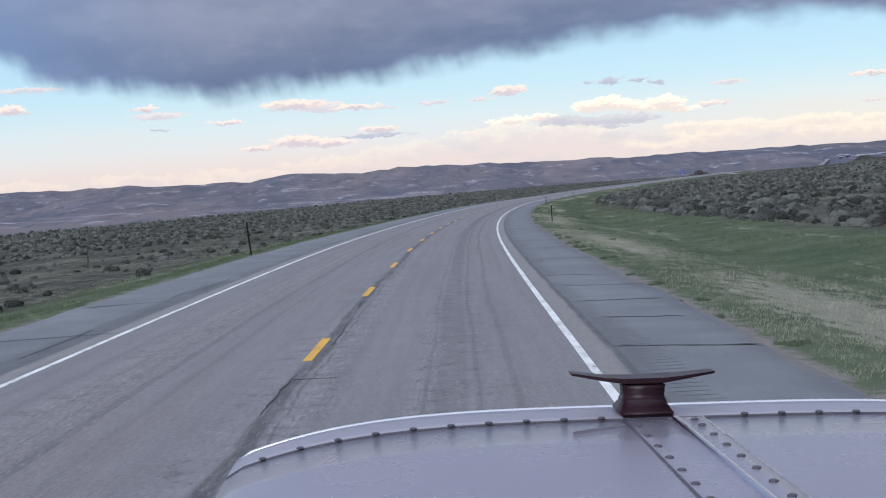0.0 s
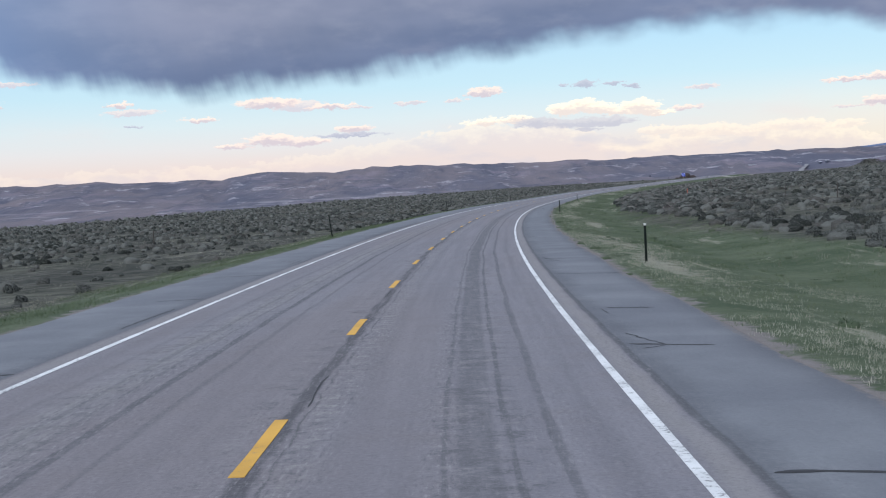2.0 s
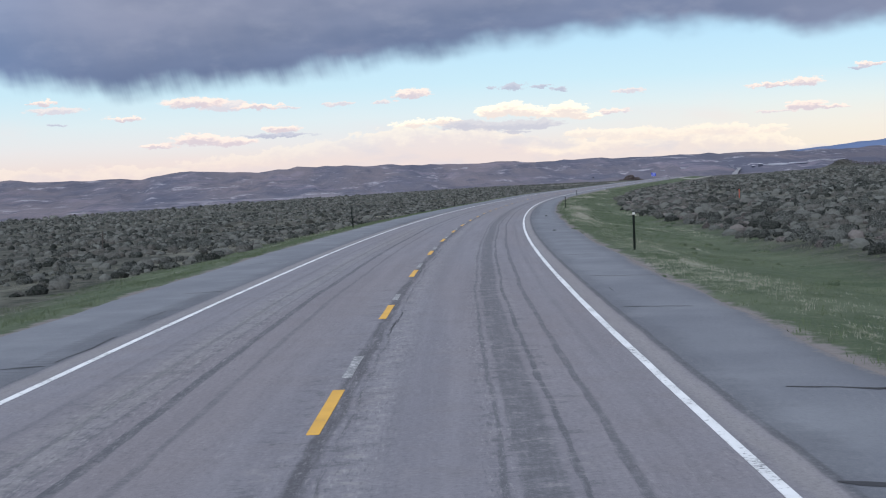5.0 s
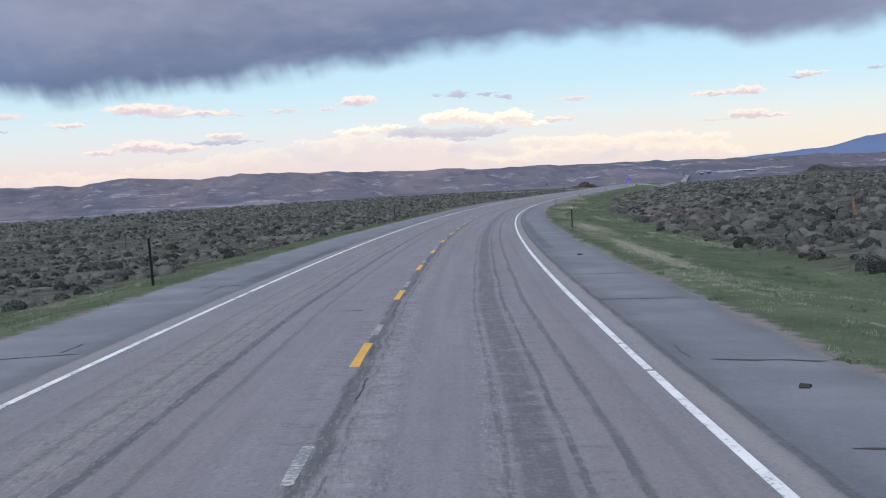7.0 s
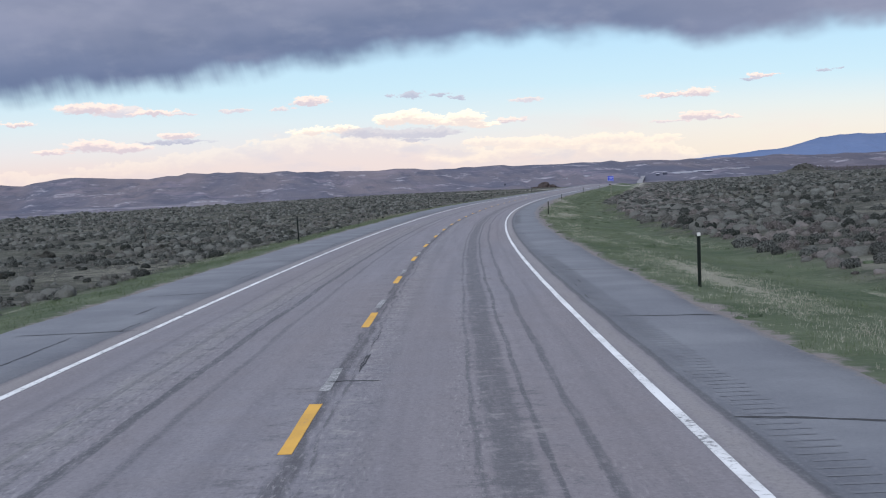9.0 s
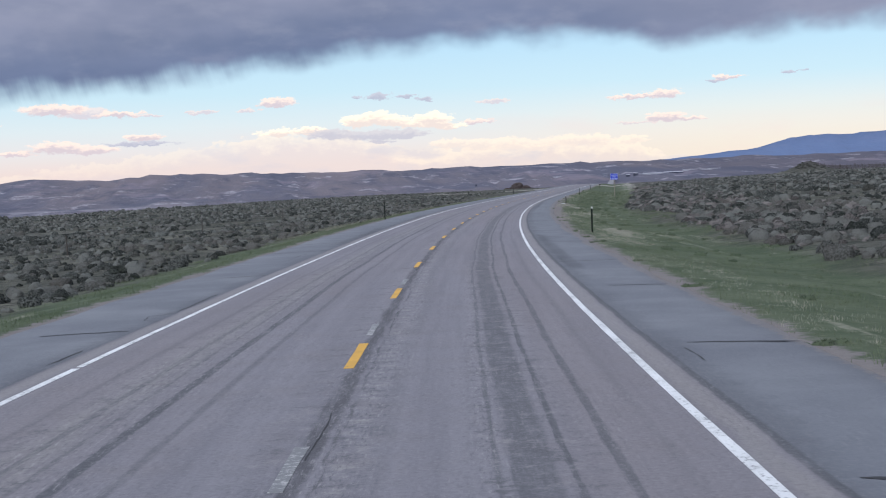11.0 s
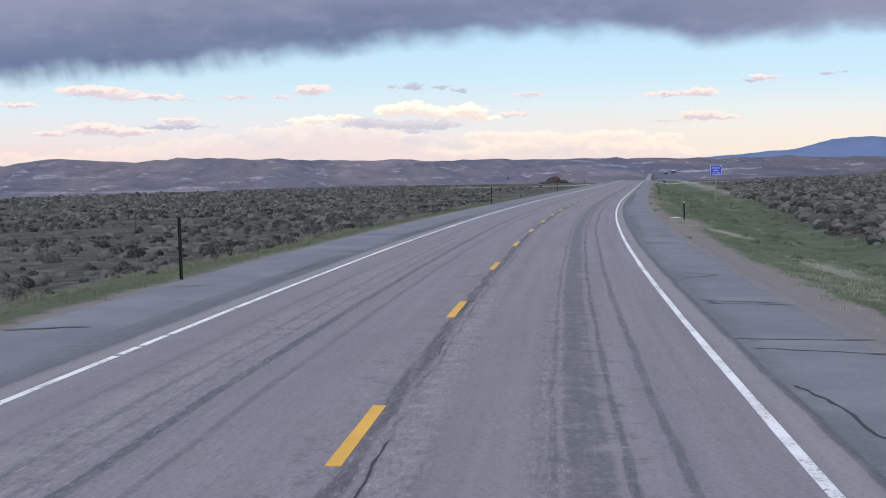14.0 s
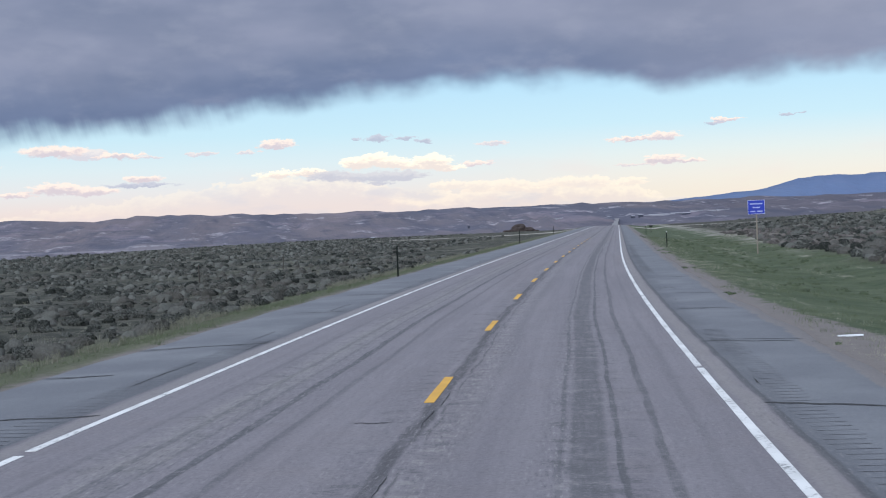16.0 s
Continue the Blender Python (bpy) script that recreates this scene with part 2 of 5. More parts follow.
def land_z(s, u):
    """The height of the open land beside the road."""
    s, u = np.broadcast_arrays(np.asarray(s, float), np.asarray(u, float))
    base = road_z(s, np.clip(u, -8, 8))
    a = np.abs(u)
    left = np.interp(a, [0, 6.0, 7.6, 9.5, 13, 30, 130], [-0.16, -0.16, -0.05, -0.35, -0.8, -1.15, -1.9])
    left = left - np.interp(a, [120, 180, 400, 900, 1500, 4100], [0, 1.6, 12, 22, 25, 26])
    rise = np.interp(s, [-200, 60, 160, 260, 500, 640, 800, 900], [0.026, 0.03, 0.036, 0.044, 0.046, 0.039, 0.022, 0.02])
    right = np.interp(a, [0, 5.9, 6.5, 7.1, 7.8, 9, 12.5, 16, 4000], [-0.16, -0.16, -0.06, -0.06, -0.12, -0.28, -0.75, -0.35, -0.35])
    right = right + rise * (np.clip(a - 16, 0, 84) + 0.25 * np.clip(a - 100, 0, 120)) - np.interp(a, [230, 500, 1000], [0, 12, 22])
    out = np.where(u < 0, left, right)
    # knoll beside the far crossing
    out = out + np.where(u > 0, 4.3 * np.exp(-(np.abs((s - 812) / 11) ** 1.5) - (np.abs((a - 81) / 6.5) ** 1.5)) + 0.45 * np.exp(-((s - 812) / 60) ** 2 - ((a - 90) / 26) ** 2), 0)
    rough = np.clip((a - 12) / 14, 0, 1)
    out = out + rough * (0.10 * wave(s, u, 7.0, 3.1) + 0.22 * wave(s, u, 31.0, 1.3)) + np.clip((a - 60) / 200, 0, 1) * 0.5 * wave(s, u, 140.0, 5.0)
    out = base + out
    far = np.clip((s - 1150) / 700, 0, 1) + np.clip((-s - 700) / 800, 0, 1)
    return out * (1 - np.clip(far, 0, 1)) + np.clip(far, 0, 1) * (-26.0)


def put_mesh(name, verts, faces, material, parent=None, smooth=False, attr=None):
    me = bpy.data.meshes.new(name)
    me.from_pydata([tuple(map(float, v)) for v in verts], [], [tuple(map(int, f)) for f in faces])
    if attr is not None:
        at = me.attributes.new("along", "FLOAT_VECTOR", "POINT")
        at.data.foreach_set("vector", np.asarray(attr, np.float32).ravel())
    if smooth:
        me.polygons.foreach_set("use_smooth", [True] * len(me.polygons))
    me.materials.append(material)
    ob = new(name, me)
    if parent is not None:
        ob.parent = parent
    return ob


def put_tris(name, verts, tris, material, second=None, which=None):
    """A large triangle mesh from arrays."""
    me = bpy.data.meshes.new(name)
    n = len(tris)
    me.vertices.add(len(verts))
    me.vertices.foreach_set("co", np.asarray(verts, np.float32).ravel())
    me.loops.add(3 * n)
    me.loops.foreach_set("vertex_index", np.asarray(tris, np.int32).ravel())
    me.polygons.add(n)
    me.polygons.foreach_set("loop_start", np.arange(0, 3 * n, 3, dtype=np.int32))
    me.update(calc_edges=True)
    me.polygons.foreach_set("use_smooth", np.ones(n, dtype=bool))
    me.validate()
    me.materials.append(material)
    if second is not None:
        me.materials.append(second)
        me.polygons.foreach_set("material_index", np.asarray(which, np.int32))
    return new(name, me)


def part(name, bm, material, parent, label=""):
    me = bpy.data.meshes.new(name)
    bm.to_mesh(me)
    bm.free()
    me.materials.append(material)
    ob = new(name, me)
    ob.parent = parent
    if label:
        ob["label"] = label
    return ob


def box_bm(x0, x1, y0, y1, z0, z1, bevel=0.0):
    bm = bmesh.new()
    bmesh.ops.create_cube(bm, size=1.0)
    for v in bm.verts:
        v.co = Vector(((x0 + x1) / 2 + v.co.x * (x1 - x0), (y0 + y1) / 2 + v.co.y * (y1 - y0), (z0 + z1) / 2 + v.co.z * (z1 - z0)))
    if bevel:
        bmesh.ops.bevel(bm, geom=bm.edges[:], offset=bevel, segments=2, affect="EDGES", profile=0.5)
    return bm


# ---- materials ----
def material(name, rough=0.9, metal=0.0, spec=0.3):
    m = bpy.data.materials.new(name)
    m.use_nodes = True
    n = Net(m.node_tree)
    b = m.node_tree.nodes["Principled BSDF"]
    b.inputs["Roughness"].default_value = rough
    b.inputs["Metallic"].default_value = metal
    b.inputs["Specular IOR Level"].default_value = spec
    return m, n, b


def bump(n, b, height, strength, distance):
    k = n.add("ShaderNodeBump")
    k.inputs["Strength"].default_value = strength
    k.inputs["Distance"].default_value = distance
    n.put(k.inputs["Height"], height)
    n.put(b.inputs["Normal"], k.outputs[0])


def world_place(n):
    return n.add("ShaderNodeNewGeometry").outputs["Position"]


def along(n):
    return n.add("ShaderNodeAttribute", attribute_name="along").outputs["Vector"]


def plain(name, colour, rough=0.6, metal=0.0, vary=0.25, size=8.0, spec=0.4):
    m, n, b = material(name, rough, metal, spec)
    p = n.add("ShaderNodeTexCoord").outputs["Object"]
    v = n.noise(p, size, 4.0)
    dark = tuple(c * (1 - vary) for c in colour)
    light = tuple(min(1.0, c * (1 + vary)) for c in colour)
    n.put(b.inputs["Base Color"], n.mix(v, dark, light))
    n.put(b.inputs["Roughness"], n.math("MULTIPLY_ADD", v, 0.2, rough - 0.1))
    return m


def band(n, v, centre, half, soft):
    """One inside |v - centre| < half, fading over soft."""
    return n.step(n.math("ABSOLUTE", n.math("SUBTRACT", v, centre)), half + soft, max(half - soft, 0.0))


def road_material():
    m, n, b = material("worn_asphalt", 0.85, 0.0, 0.35)
    su = along(n)
    s, u, _ = n.split(su)
    drift = n.math("MULTIPLY_ADD", n.noise(n.xyz(n.math("MULTIPLY", s, 0.05), 0.0, 0.0), 1.0, 3.0), 0.36, -0.18)
    drift2 = n.math("MULTIPLY_ADD", n.noise(n.xyz(n.math("MULTIPLY", s, 0.5), n.math("MULTIPLY", u, 0.8), 0.0), 1.0, 4.0), 0.3, -0.15)
    uu = n.math("ADD", u, drift)
    grain = n.noise(su, 16.0, 5.0, 0.8)
    blot = n.noise(su, 0.9, 5.0, 0.6)
    streak = n.noise(n.vec("MULTIPLY", su, (0.06, 2.6, 1.0)), 1.0, 5.0, 0.65)
    streak2 = n.noise(n.vec("MULTIPLY", su, (0.5, 7.0, 1.0)), 1.0, 6.0, 0.75)
    lane = n.mix(n.step(streak, 0.3, 0.72), (0.146, 0.140, 0.158), (0.184, 0.176, 0.194))
    lane = n.mix(n.step(blot, 0.45, 0.75, 0.0, 0.4), lane, (0.158, 0.140, 0.142))
    patch = n.noise(n.vec("MULTIPLY", su, (0.7, 2.2, 1.0)), 1.0, 6.0, 0.72)
    lane = n.mix(n.step(patch, 0.53, 0.68, 0.0, 0.35), lane, (0.100, 0.097, 0.107))
    lane = n.mix(n.step(patch, 0.44, 0.30, 0.0, 0.45), lane, (0.215, 0.202, 0.205))
    tint = n.noise(n.vec("MULTIPLY", su, (0.02, 0.25, 1.0)), 1.0, 3.0, 0.5)
    lane = n.mix(n.step(tint, 0.45, 0.65, 0.0, 0.45), lane, (0.165, 0.140, 0.140))
    # the newer, pinker chippings of the later stretch
    lane = n.mix(n.step(s, 300.0, 400.0, 0.12, 0.5), lane, n.mix(n.step(streak, 0.3, 0.72), (0.154, 0.137, 0.154), (0.196, 0.175, 0.192)))
    # polished, darker wheel tracks
    scuff = n.noise(n.vec("MULTIPLY", su, (2.6, 1.9, 1.0)), 1.0, 6.0, 0.8)
    uw = n.math("ADD", uu, n.math("MULTIPLY_ADD", streak2, 0.16, -0.08))
    for centre, half, amount, soft in ((2.10, 0.19, 0.72, 0.04), (1.80, 0.03, 0.7, 0.02), (2.42, 0.035, 0.9, 0.015), (2.86, 0.05, 0.75, 0.02), (0.75, 0.10, 0.14, 0.07), (3.35, 0.05, 0.22, 0.05),
                                       (-1.42, 0.05, 0.55, 0.03), (-1.93, 0.07, 0.95, 0.02), (-2.28, 0.03, 0.6, 0.02), (-2.62, 0.05, 0.8, 0.02), (-3.2, 0.05, 0.4, 0.04)):
        mk = n.math("MULTIPLY", band(n, uw, centre, half, soft), n.step(n.math("ADD", n.math("MULTIPLY", streak2, 0.5), n.math("MULTIPLY", scuff, 0.5)), 0.36, 0.56, 0.3, 1.0))
        lane = n.mix(n.math("MULTIPLY", mk, n.step(s, 30.0, 110.0, 0.5 * amount, amount)), lane, (0.064, 0.065, 0.073))
    # rubbed, chattered strips where the wheels run
    for centre, half, amount in ((2.15, 0.55, 0.75), (-2.6, 0.5, 0.7), (0.1, 0.6, 0.65)):
        zone = band(n, uu, centre, half, 0.2)
        lane = n.mix(n.math("MULTIPLY", zone, n.step(scuff, 0.53, 0.61, 0.0, amount)), lane, (0.085, 0.084, 0.092))
        lane = n.mix(n.math("MULTIPLY", zone, n.step(scuff, 0.46, 0.36, 0.0, amount * 0.7)), lane, (0.23, 0.217, 0.216))
    # pale, dusty strip in the other lane
    pale = n.math("MULTIPLY", band(n, uu, -2.6, 0.3, 0.2), n.step(streak2, 0.35, 0.7))
    lane = n.mix(n.math("MULTIPLY", pale, 0.55), lane, (0.235, 0.225, 0.215))
    # sealed joint under the centre marks
    seam = n.math("MULTIPLY", band(n, n.math("ADD", uu, drift2), 0.10, 0.10, 0.04), n.step(streak2, 0.32, 0.58, 0.25, 1.0))
    lane = n.mix(n.math("MULTIPLY", seam, 0.85), lane, (0.052, 0.050, 0.056))
    split = n.math("MULTIPLY", band(n, n.math("ADD", uw, drift2), 0.30, 0.02, 0.02), n.step(streak2, 0.42, 0.55))
    lane = n.mix(n.math("MULTIPLY", split, 0.7), lane, (0.05, 0.05, 0.055))
    gravelly = n.math("MULTIPLY", band(n, uu, 0.48, 0.12, 0.1), n.step(scuff, 0.50, 0.42))
    lane = n.mix(n.math("MULTIPLY", gravelly, 0.5), lane, (0.25, 0.24, 0.23))
    rimy = n.noise(su, 3.5, 5.0, 0.7)
    # smoother, bluer shoulders
    sh = n.mix(n.step(n.noise(su, 0.35, 5.0, 0.6), 0.35, 0.7), (0.119, 0.125, 0.143), (0.162, 0.169, 0.185))
    sh = n.mix(n.step(n.noise(n.vec("MULTIPLY", su, (0.22, 0.05, 1.0)), 1.0, 2.0), 0.5, 0.56, 0.0, 0.3), sh, (0.104, 0.110, 0.130))
    av = n.math("ABSOLUTE", n.math("ADD", u, 0.1))
    rim_at = n.math("ADD", n.math("MULTIPLY_ADD", n.math("GREATER_THAN", u, 0.0), -0.72, 7.15), n.math("MULTIPLY", n.math("GREATER_THAN", u, 0.0), n.step(s, 320.0, 350.0, 0.0, -0.22)))
    ragged = n.math("ADD", n.math("SUBTRACT", av, rim_at), n.math("MULTIPLY_ADD", rimy, 0.55, n.math("MULTIPLY_ADD", n.noise(su, 0.25, 3.0), 0.5, -0.52)))
    sh = n.mix(n.step(ragged, -0.03, 0.06, 0.0, 0.9), sh, n.mix(grain, (0.135, 0.122, 0.120), (0.225, 0.203, 0.198)))
    col = n.mix(n.step(n.math("ADD", av, n.math("MULTIPLY", drift2, 0.35)), 4.42, 4.45), lane, sh)
    # the lane ends in a crisp dark edge; beyond it the seal is stained raggedly
    joint = n.math("MULTIPLY", band(n, n.math("ADD", av, n.math("MULTIPLY", drift2, 0.35)), 4.44, 0.055, 0.025), n.step(blot, 0.3, 0.5, 0.6, 1.0))
    spread = n.math("MULTIPLY_ADD", n.noise(n.xyz(n.math("MULTIPLY", s, 0.22), n.math("SIGN", u), 0.0), 1.0, 5.0, 0.6), 1.5, 4.02)
    stain = n.math("MULTIPLY", n.step(av, 4.42, 4.48), n.step(n.math("SUBTRACT", n.math("ADD", spread, n.math("MULTIPLY_ADD", rimy, 0.7, -0.35)), av), -0.22, 0.26))
    col = n.mix(n.math("MULTIPLY", stain, 0.5), col, (0.070, 0.072, 0.084))
    col = n.mix(n.math("MULTIPLY", joint, n.math("MULTIPLY_ADD", n.math("GREATER_THAN", u, 0.0), 0.42, 0.33)), col, (0.055, 0.056, 0.063))
    grit = n.math("MULTIPLY", band(n, n.math("ADD", av, drift2), 4.22, 0.13, 0.08), 0.4)
    col = n.mix(grit, col, (0.24, 0.225, 0.21))
    coarse = n.step(av, 4.7, 4.4, 0.55, 1.0)
    rough = n.noise(n.vec("MULTIPLY", su, (2.5, 6.0, 1.0)), 1.0, 6.0, 0.8)
    col = n.mix(n.math("MULTIPLY", coarse, n.step(grain, 0.5, 0.68, 0.0, 0.32)), col, (0.27, 0.26, 0.265))
    col = n.mix(n.math("MULTIPLY", coarse, n.step(grain, 0.5, 0.34, 0.0, 0.32)), col, (0.05, 0.05, 0.058))
    col = n.mix(n.math("MULTIPLY", coarse, n.step(rough, 0.54, 0.68, 0.0, 0.28)), col, (0.075, 0.074, 0.082))
    # loose pale chippings and dark pits, strewn in drifts
    chips = n.noise(n.vec("MULTIPLY", su, (4.0, 21.0, 1.0)), 1.0, 3.0, 0.65)
    drifts = n.noise(n.vec("MULTIPLY", su, (0.22, 1.5, 4.0)), 1.0, 4.0, 0.6)
    worn = n.math("ADD", n.math("MULTIPLY", band(n, uu, -2.35, 0.55, 0.25), 0.7), n.math("ADD", n.math("MULTIPLY", band(n, uu, 0.35, 0.45, 0.2), 0.6), n.math("MULTIPLY", band(n, uu, 1.75, 0.16, 0.1), 0.7)))
    chip_on = n.math("MULTIPLY", coarse, n.math("MINIMUM", n.math("ADD", n.step(drifts, 0.46, 0.68, 0.1, 0.6), worn), 1.0))
    col = n.mix(n.math("MULTIPLY", chip_on, n.step(chips, 0.55, 0.68, 0.0, 0.55)), col, (0.285, 0.272, 0.275))
    col = n.mix(n.math("MULTIPLY", chip_on, n.step(chips, 0.45, 0.33, 0.0, 0.6)), col, (0.066, 0.065, 0.076))
    n.put(b.inputs["Base Color"], col)
    n.put(b.inputs["Roughness"], n.math("MULTIPLY_ADD", blot, 0.2, 0.72))
    bump(n, b, n.math("ADD", grain, n.math("MULTIPLY", streak2, 0.6)), 0.5, 0.012)
    return m


def paint_material(name, colour, wear):
    m, n, b = material(name, 0.65, 0.0, 0.4)
    p = world_place(n)
    chips = n.noise(p, 14.0, 5.0, 0.7)
    broad = n.noise(p, 1.1, 3.0)
    hold = n.math("ADD", chips, n.math("MULTIPLY_ADD", broad, 0.35, -0.17))
    col = n.mix(n.step(broad, 0.3, 0.7), tuple(c * 0.82 for c in colour), colour)
    n.put(b.inputs["Base Color"], n.mix(n.step(hold, wear + 0.08, wear - 0.08), col, (0.15, 0.15, 0.155)))
    bump(n, b, chips, 0.3, 0.006)
    return m


def land_material():
    m, n, b = material("open_land", 1.0, 0.0, 0.1)
    su = along(n)
    s, u, _ = n.split(su)
    p = world_place(n)
    a = n.math("ABSOLUTE", u)
    big = n.noise(p, 0.035, 5.0, 0.6)
    mid = n.noise(p, 0.35, 5.0, 0.65)
    fine = n.noise(p, 4.5, 4.0, 0.7)
    tiny = n.noise(p, 22.0, 3.0, 0.7)
    soil = n.mix(n.step(mid, 0.35, 0.68), (0.044, 0.044, 0.038), (0.092, 0.090, 0.077))
    soil = n.mix(n.step(big, 0.45, 0.62, 0.0, 0.5), soil, (0.104, 0.104, 0.078))
    soil = n.mix(n.step(fine, 0.55, 0.7, 0.0, 0.6), soil, (0.065, 0.070, 0.050))
    green = n.mix(n.step(mid, 0.3, 0.7), (0.050, 0.070, 0.041), (0.092, 0.110, 0.070))
    green = n.mix(n.step(fine, 0.52, 0.72, 0.0, 0.55), green, (0.15, 0.148, 0.10))
    pale = n.noise(n.vec("MULTIPLY", su, (0.09, 0.75, 1.0)), 1.0, 4.0, 0.6)
    green = n.mix(n.step(n.math("ADD", pale, n.math("MULTIPLY_ADD", fine, 0.2, -0.1)), 0.60, 0.70, 0.0, 0.7), green, (0.25, 0.24, 0.19))
    # bleached, flattened grass in a few known spots of the verge: along, across, half length, half width
    for s1, u1, ls, lu in ((24, 9.4, 15, 1.7), (60, 8.9, 15, 1.0), (101, 8.2, 8, 0.7), (156, 9.4, 9, 0.7), (252, 8.3, 17, 0.65), (290, 8.7, 9, 0.6), (379, 9.0, 9, 0.9), (428, 9.5, 5, 0.7)):
        q = n.vec("LENGTH", n.vec("MULTIPLY", n.vec("SUBTRACT", su, (s1, u1, 0.0)), (1 / ls, 1 / lu, 0.0)))
        q = n.math("ADD", q, n.math("MULTIPLY_ADD", n.noise(n.vec("MULTIPLY", su, (0.8, 2.4, 1.0)), 1.0, 5.0, 0.7), 3.2, -1.6))
        green = n.mix(n.step(q, 0.95, 0.5, 0.0, 0.72), green, (0.235, 0.228, 0.185))
    # open bare or grassy patches between the brush
    open_n = n.noise(n.vec("MULTIPLY", su, (0.05, 0.16, 1.0)), 1.0, 4.0, 0.55)
    soil = n.mix(n.step(n.math("ADD", open_n, n.math("MULTIPLY_ADD", fine, 0.16, -0.08)), 0.54, 0.64, 0.0, 0.65), soil, (0.158, 0.151, 0.124))
    # low scrub and its gaps, too small to stand out singly
    scrub = n.noise(p, 0.9, 4.0, 0.65)
    soil = n.mix(n.math("MULTIPLY", n.step(scrub, 0.48, 0.58), 0.7), soil, (0.026, 0.029, 0.024))
    soil = n.mix(n.math("MULTIPLY", n.step(scrub, 0.42, 0.32), 0.4), soil, (0.145, 0.140, 0.118))
    dirt = n.mix(fine, (0.130, 0.117, 0.113), (0.215, 0.194, 0.187))
    dirt = n.mix(n.step(tiny, 0.55, 0.7, 0.0, 0.5), dirt, (0.13, 0.118, 0.105))
    wob = n.math("MULTIPLY_ADD", mid, 1.6, -0.8)
    wob2 = n.math("MULTIPLY_ADD", n.noise(p, 0.12, 3.0), 6.0, -3.0)
    aw = n.math("ADD", a, n.math("MULTIPLY", wob, 0.7))
    edge_shift = n.math("MULTIPLY_ADD", n.math("GREATER_THAN", u, 0.0), n.math("ADD", n.step(s, 388.0, 415.0, 0.70, 0.15), n.step(s, 455.0, 475.0, 0.0, 0.25)), -0.32)
    outer = n.math("ADD", n.math("MULTIPLY_ADD", n.math("GREATER_THAN", u, 0.0), 2.4, 11.0), n.math("MULTIPLY", n.math("GREATER_THAN", u, 0.0), n.math("ADD", n.step(s, 470.0, 540.0, 0.0, 4.0), n.step(s, 160.0, 90.0, 0.0, 5.0))))
    col = n.mix(n.step(n.math("SUBTRACT", n.math("ADD", aw, wob2), outer), -1.0, 2.0), green, soil)
    col = n.mix(n.step(n.math("ADD", n.math("ADD", n.math("ADD", aw, edge_shift), n.math("MULTIPLY_ADD", n.noise(p, 1.8, 5.0, 0.7), 1.3, -0.65)), n.math("SUBTRACT", n.math("MULTIPLY", wob2, 0.06), n.math("MULTIPLY", n.math("GREATER_THAN", u, 0.0), band(n, s, 464.0, 8.0, 8.0)))), n.step(s, 260.0, 360.0, 7.22, 7.42), n.step(s, 260.0, 360.0, 6.92, 7.10)), col, dirt)
    # worn, pale ground by the crossing, a bleached patch in the verge, dark stony knoll, olive strip along the later stretch
    right = n.math("GREATER_THAN", u, 0.0)
    bare = n.math("MULTIPLY", n.math("MULTIPLY", right, n.step(s, 520.0, 580.0)), n.math("MULTIPLY", band(n, n.math("ADD", u, wob2), 17.5, 1.6, 1.0), n.step(mid, 0.4, 0.55)))
    bleach = n.math("MULTIPLY", band(n, n.math("ADD", s, n.math("MULTIPLY", wob, 3.0)), 450.5, 4.0, 2.0), band(n, n.math("ADD", u, n.math("ADD", n.math("MULTIPLY", s, 0.13), n.math("MULTIPLY", wob, 0.35))), 67.45, 0.30, 0.25))
    col = n.mix(n.math("MULTIPLY", n.math("MAXIMUM", bare, bleach), 0.85), col, n.mix(fine, (0.24, 0.22, 0.20), (0.36, 0.34, 0.30)))
    knoll = n.math("MULTIPLY", band(n, s, 812.0, 10.0, 8.0), band(n, u, 81.0, 6.0, 5.0))
    col = n.mix(n.math("MULTIPLY", knoll, 0.85), col, n.mix(mid, (0.045, 0.043, 0.040), (0.075, 0.070, 0.064)))
    olive = n.math("MULTIPLY", n.math("MULTIPLY", n.math("LESS_THAN", u, 0.0), n.step(s, 380.0, 440.0)), n.math("MULTIPLY", n.step(aw, 7.2, 7.6), n.step(a, 13.0, 11.0)))
    col = n.mix(n.math("MULTIPLY", olive, 0.6), col, (0.092, 0.090, 0.062))
    # far flats: paler and greyer farther from the road, with salt-white patches
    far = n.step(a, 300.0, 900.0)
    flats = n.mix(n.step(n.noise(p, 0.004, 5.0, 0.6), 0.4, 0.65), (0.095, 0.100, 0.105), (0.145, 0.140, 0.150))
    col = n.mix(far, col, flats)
    n.put(b.inputs["Base Color"], col)
    bump(n, b, n.math("ADD", fine, n.math("MULTIPLY", mid, 2.0)), 0.6, 0.12)
    return m


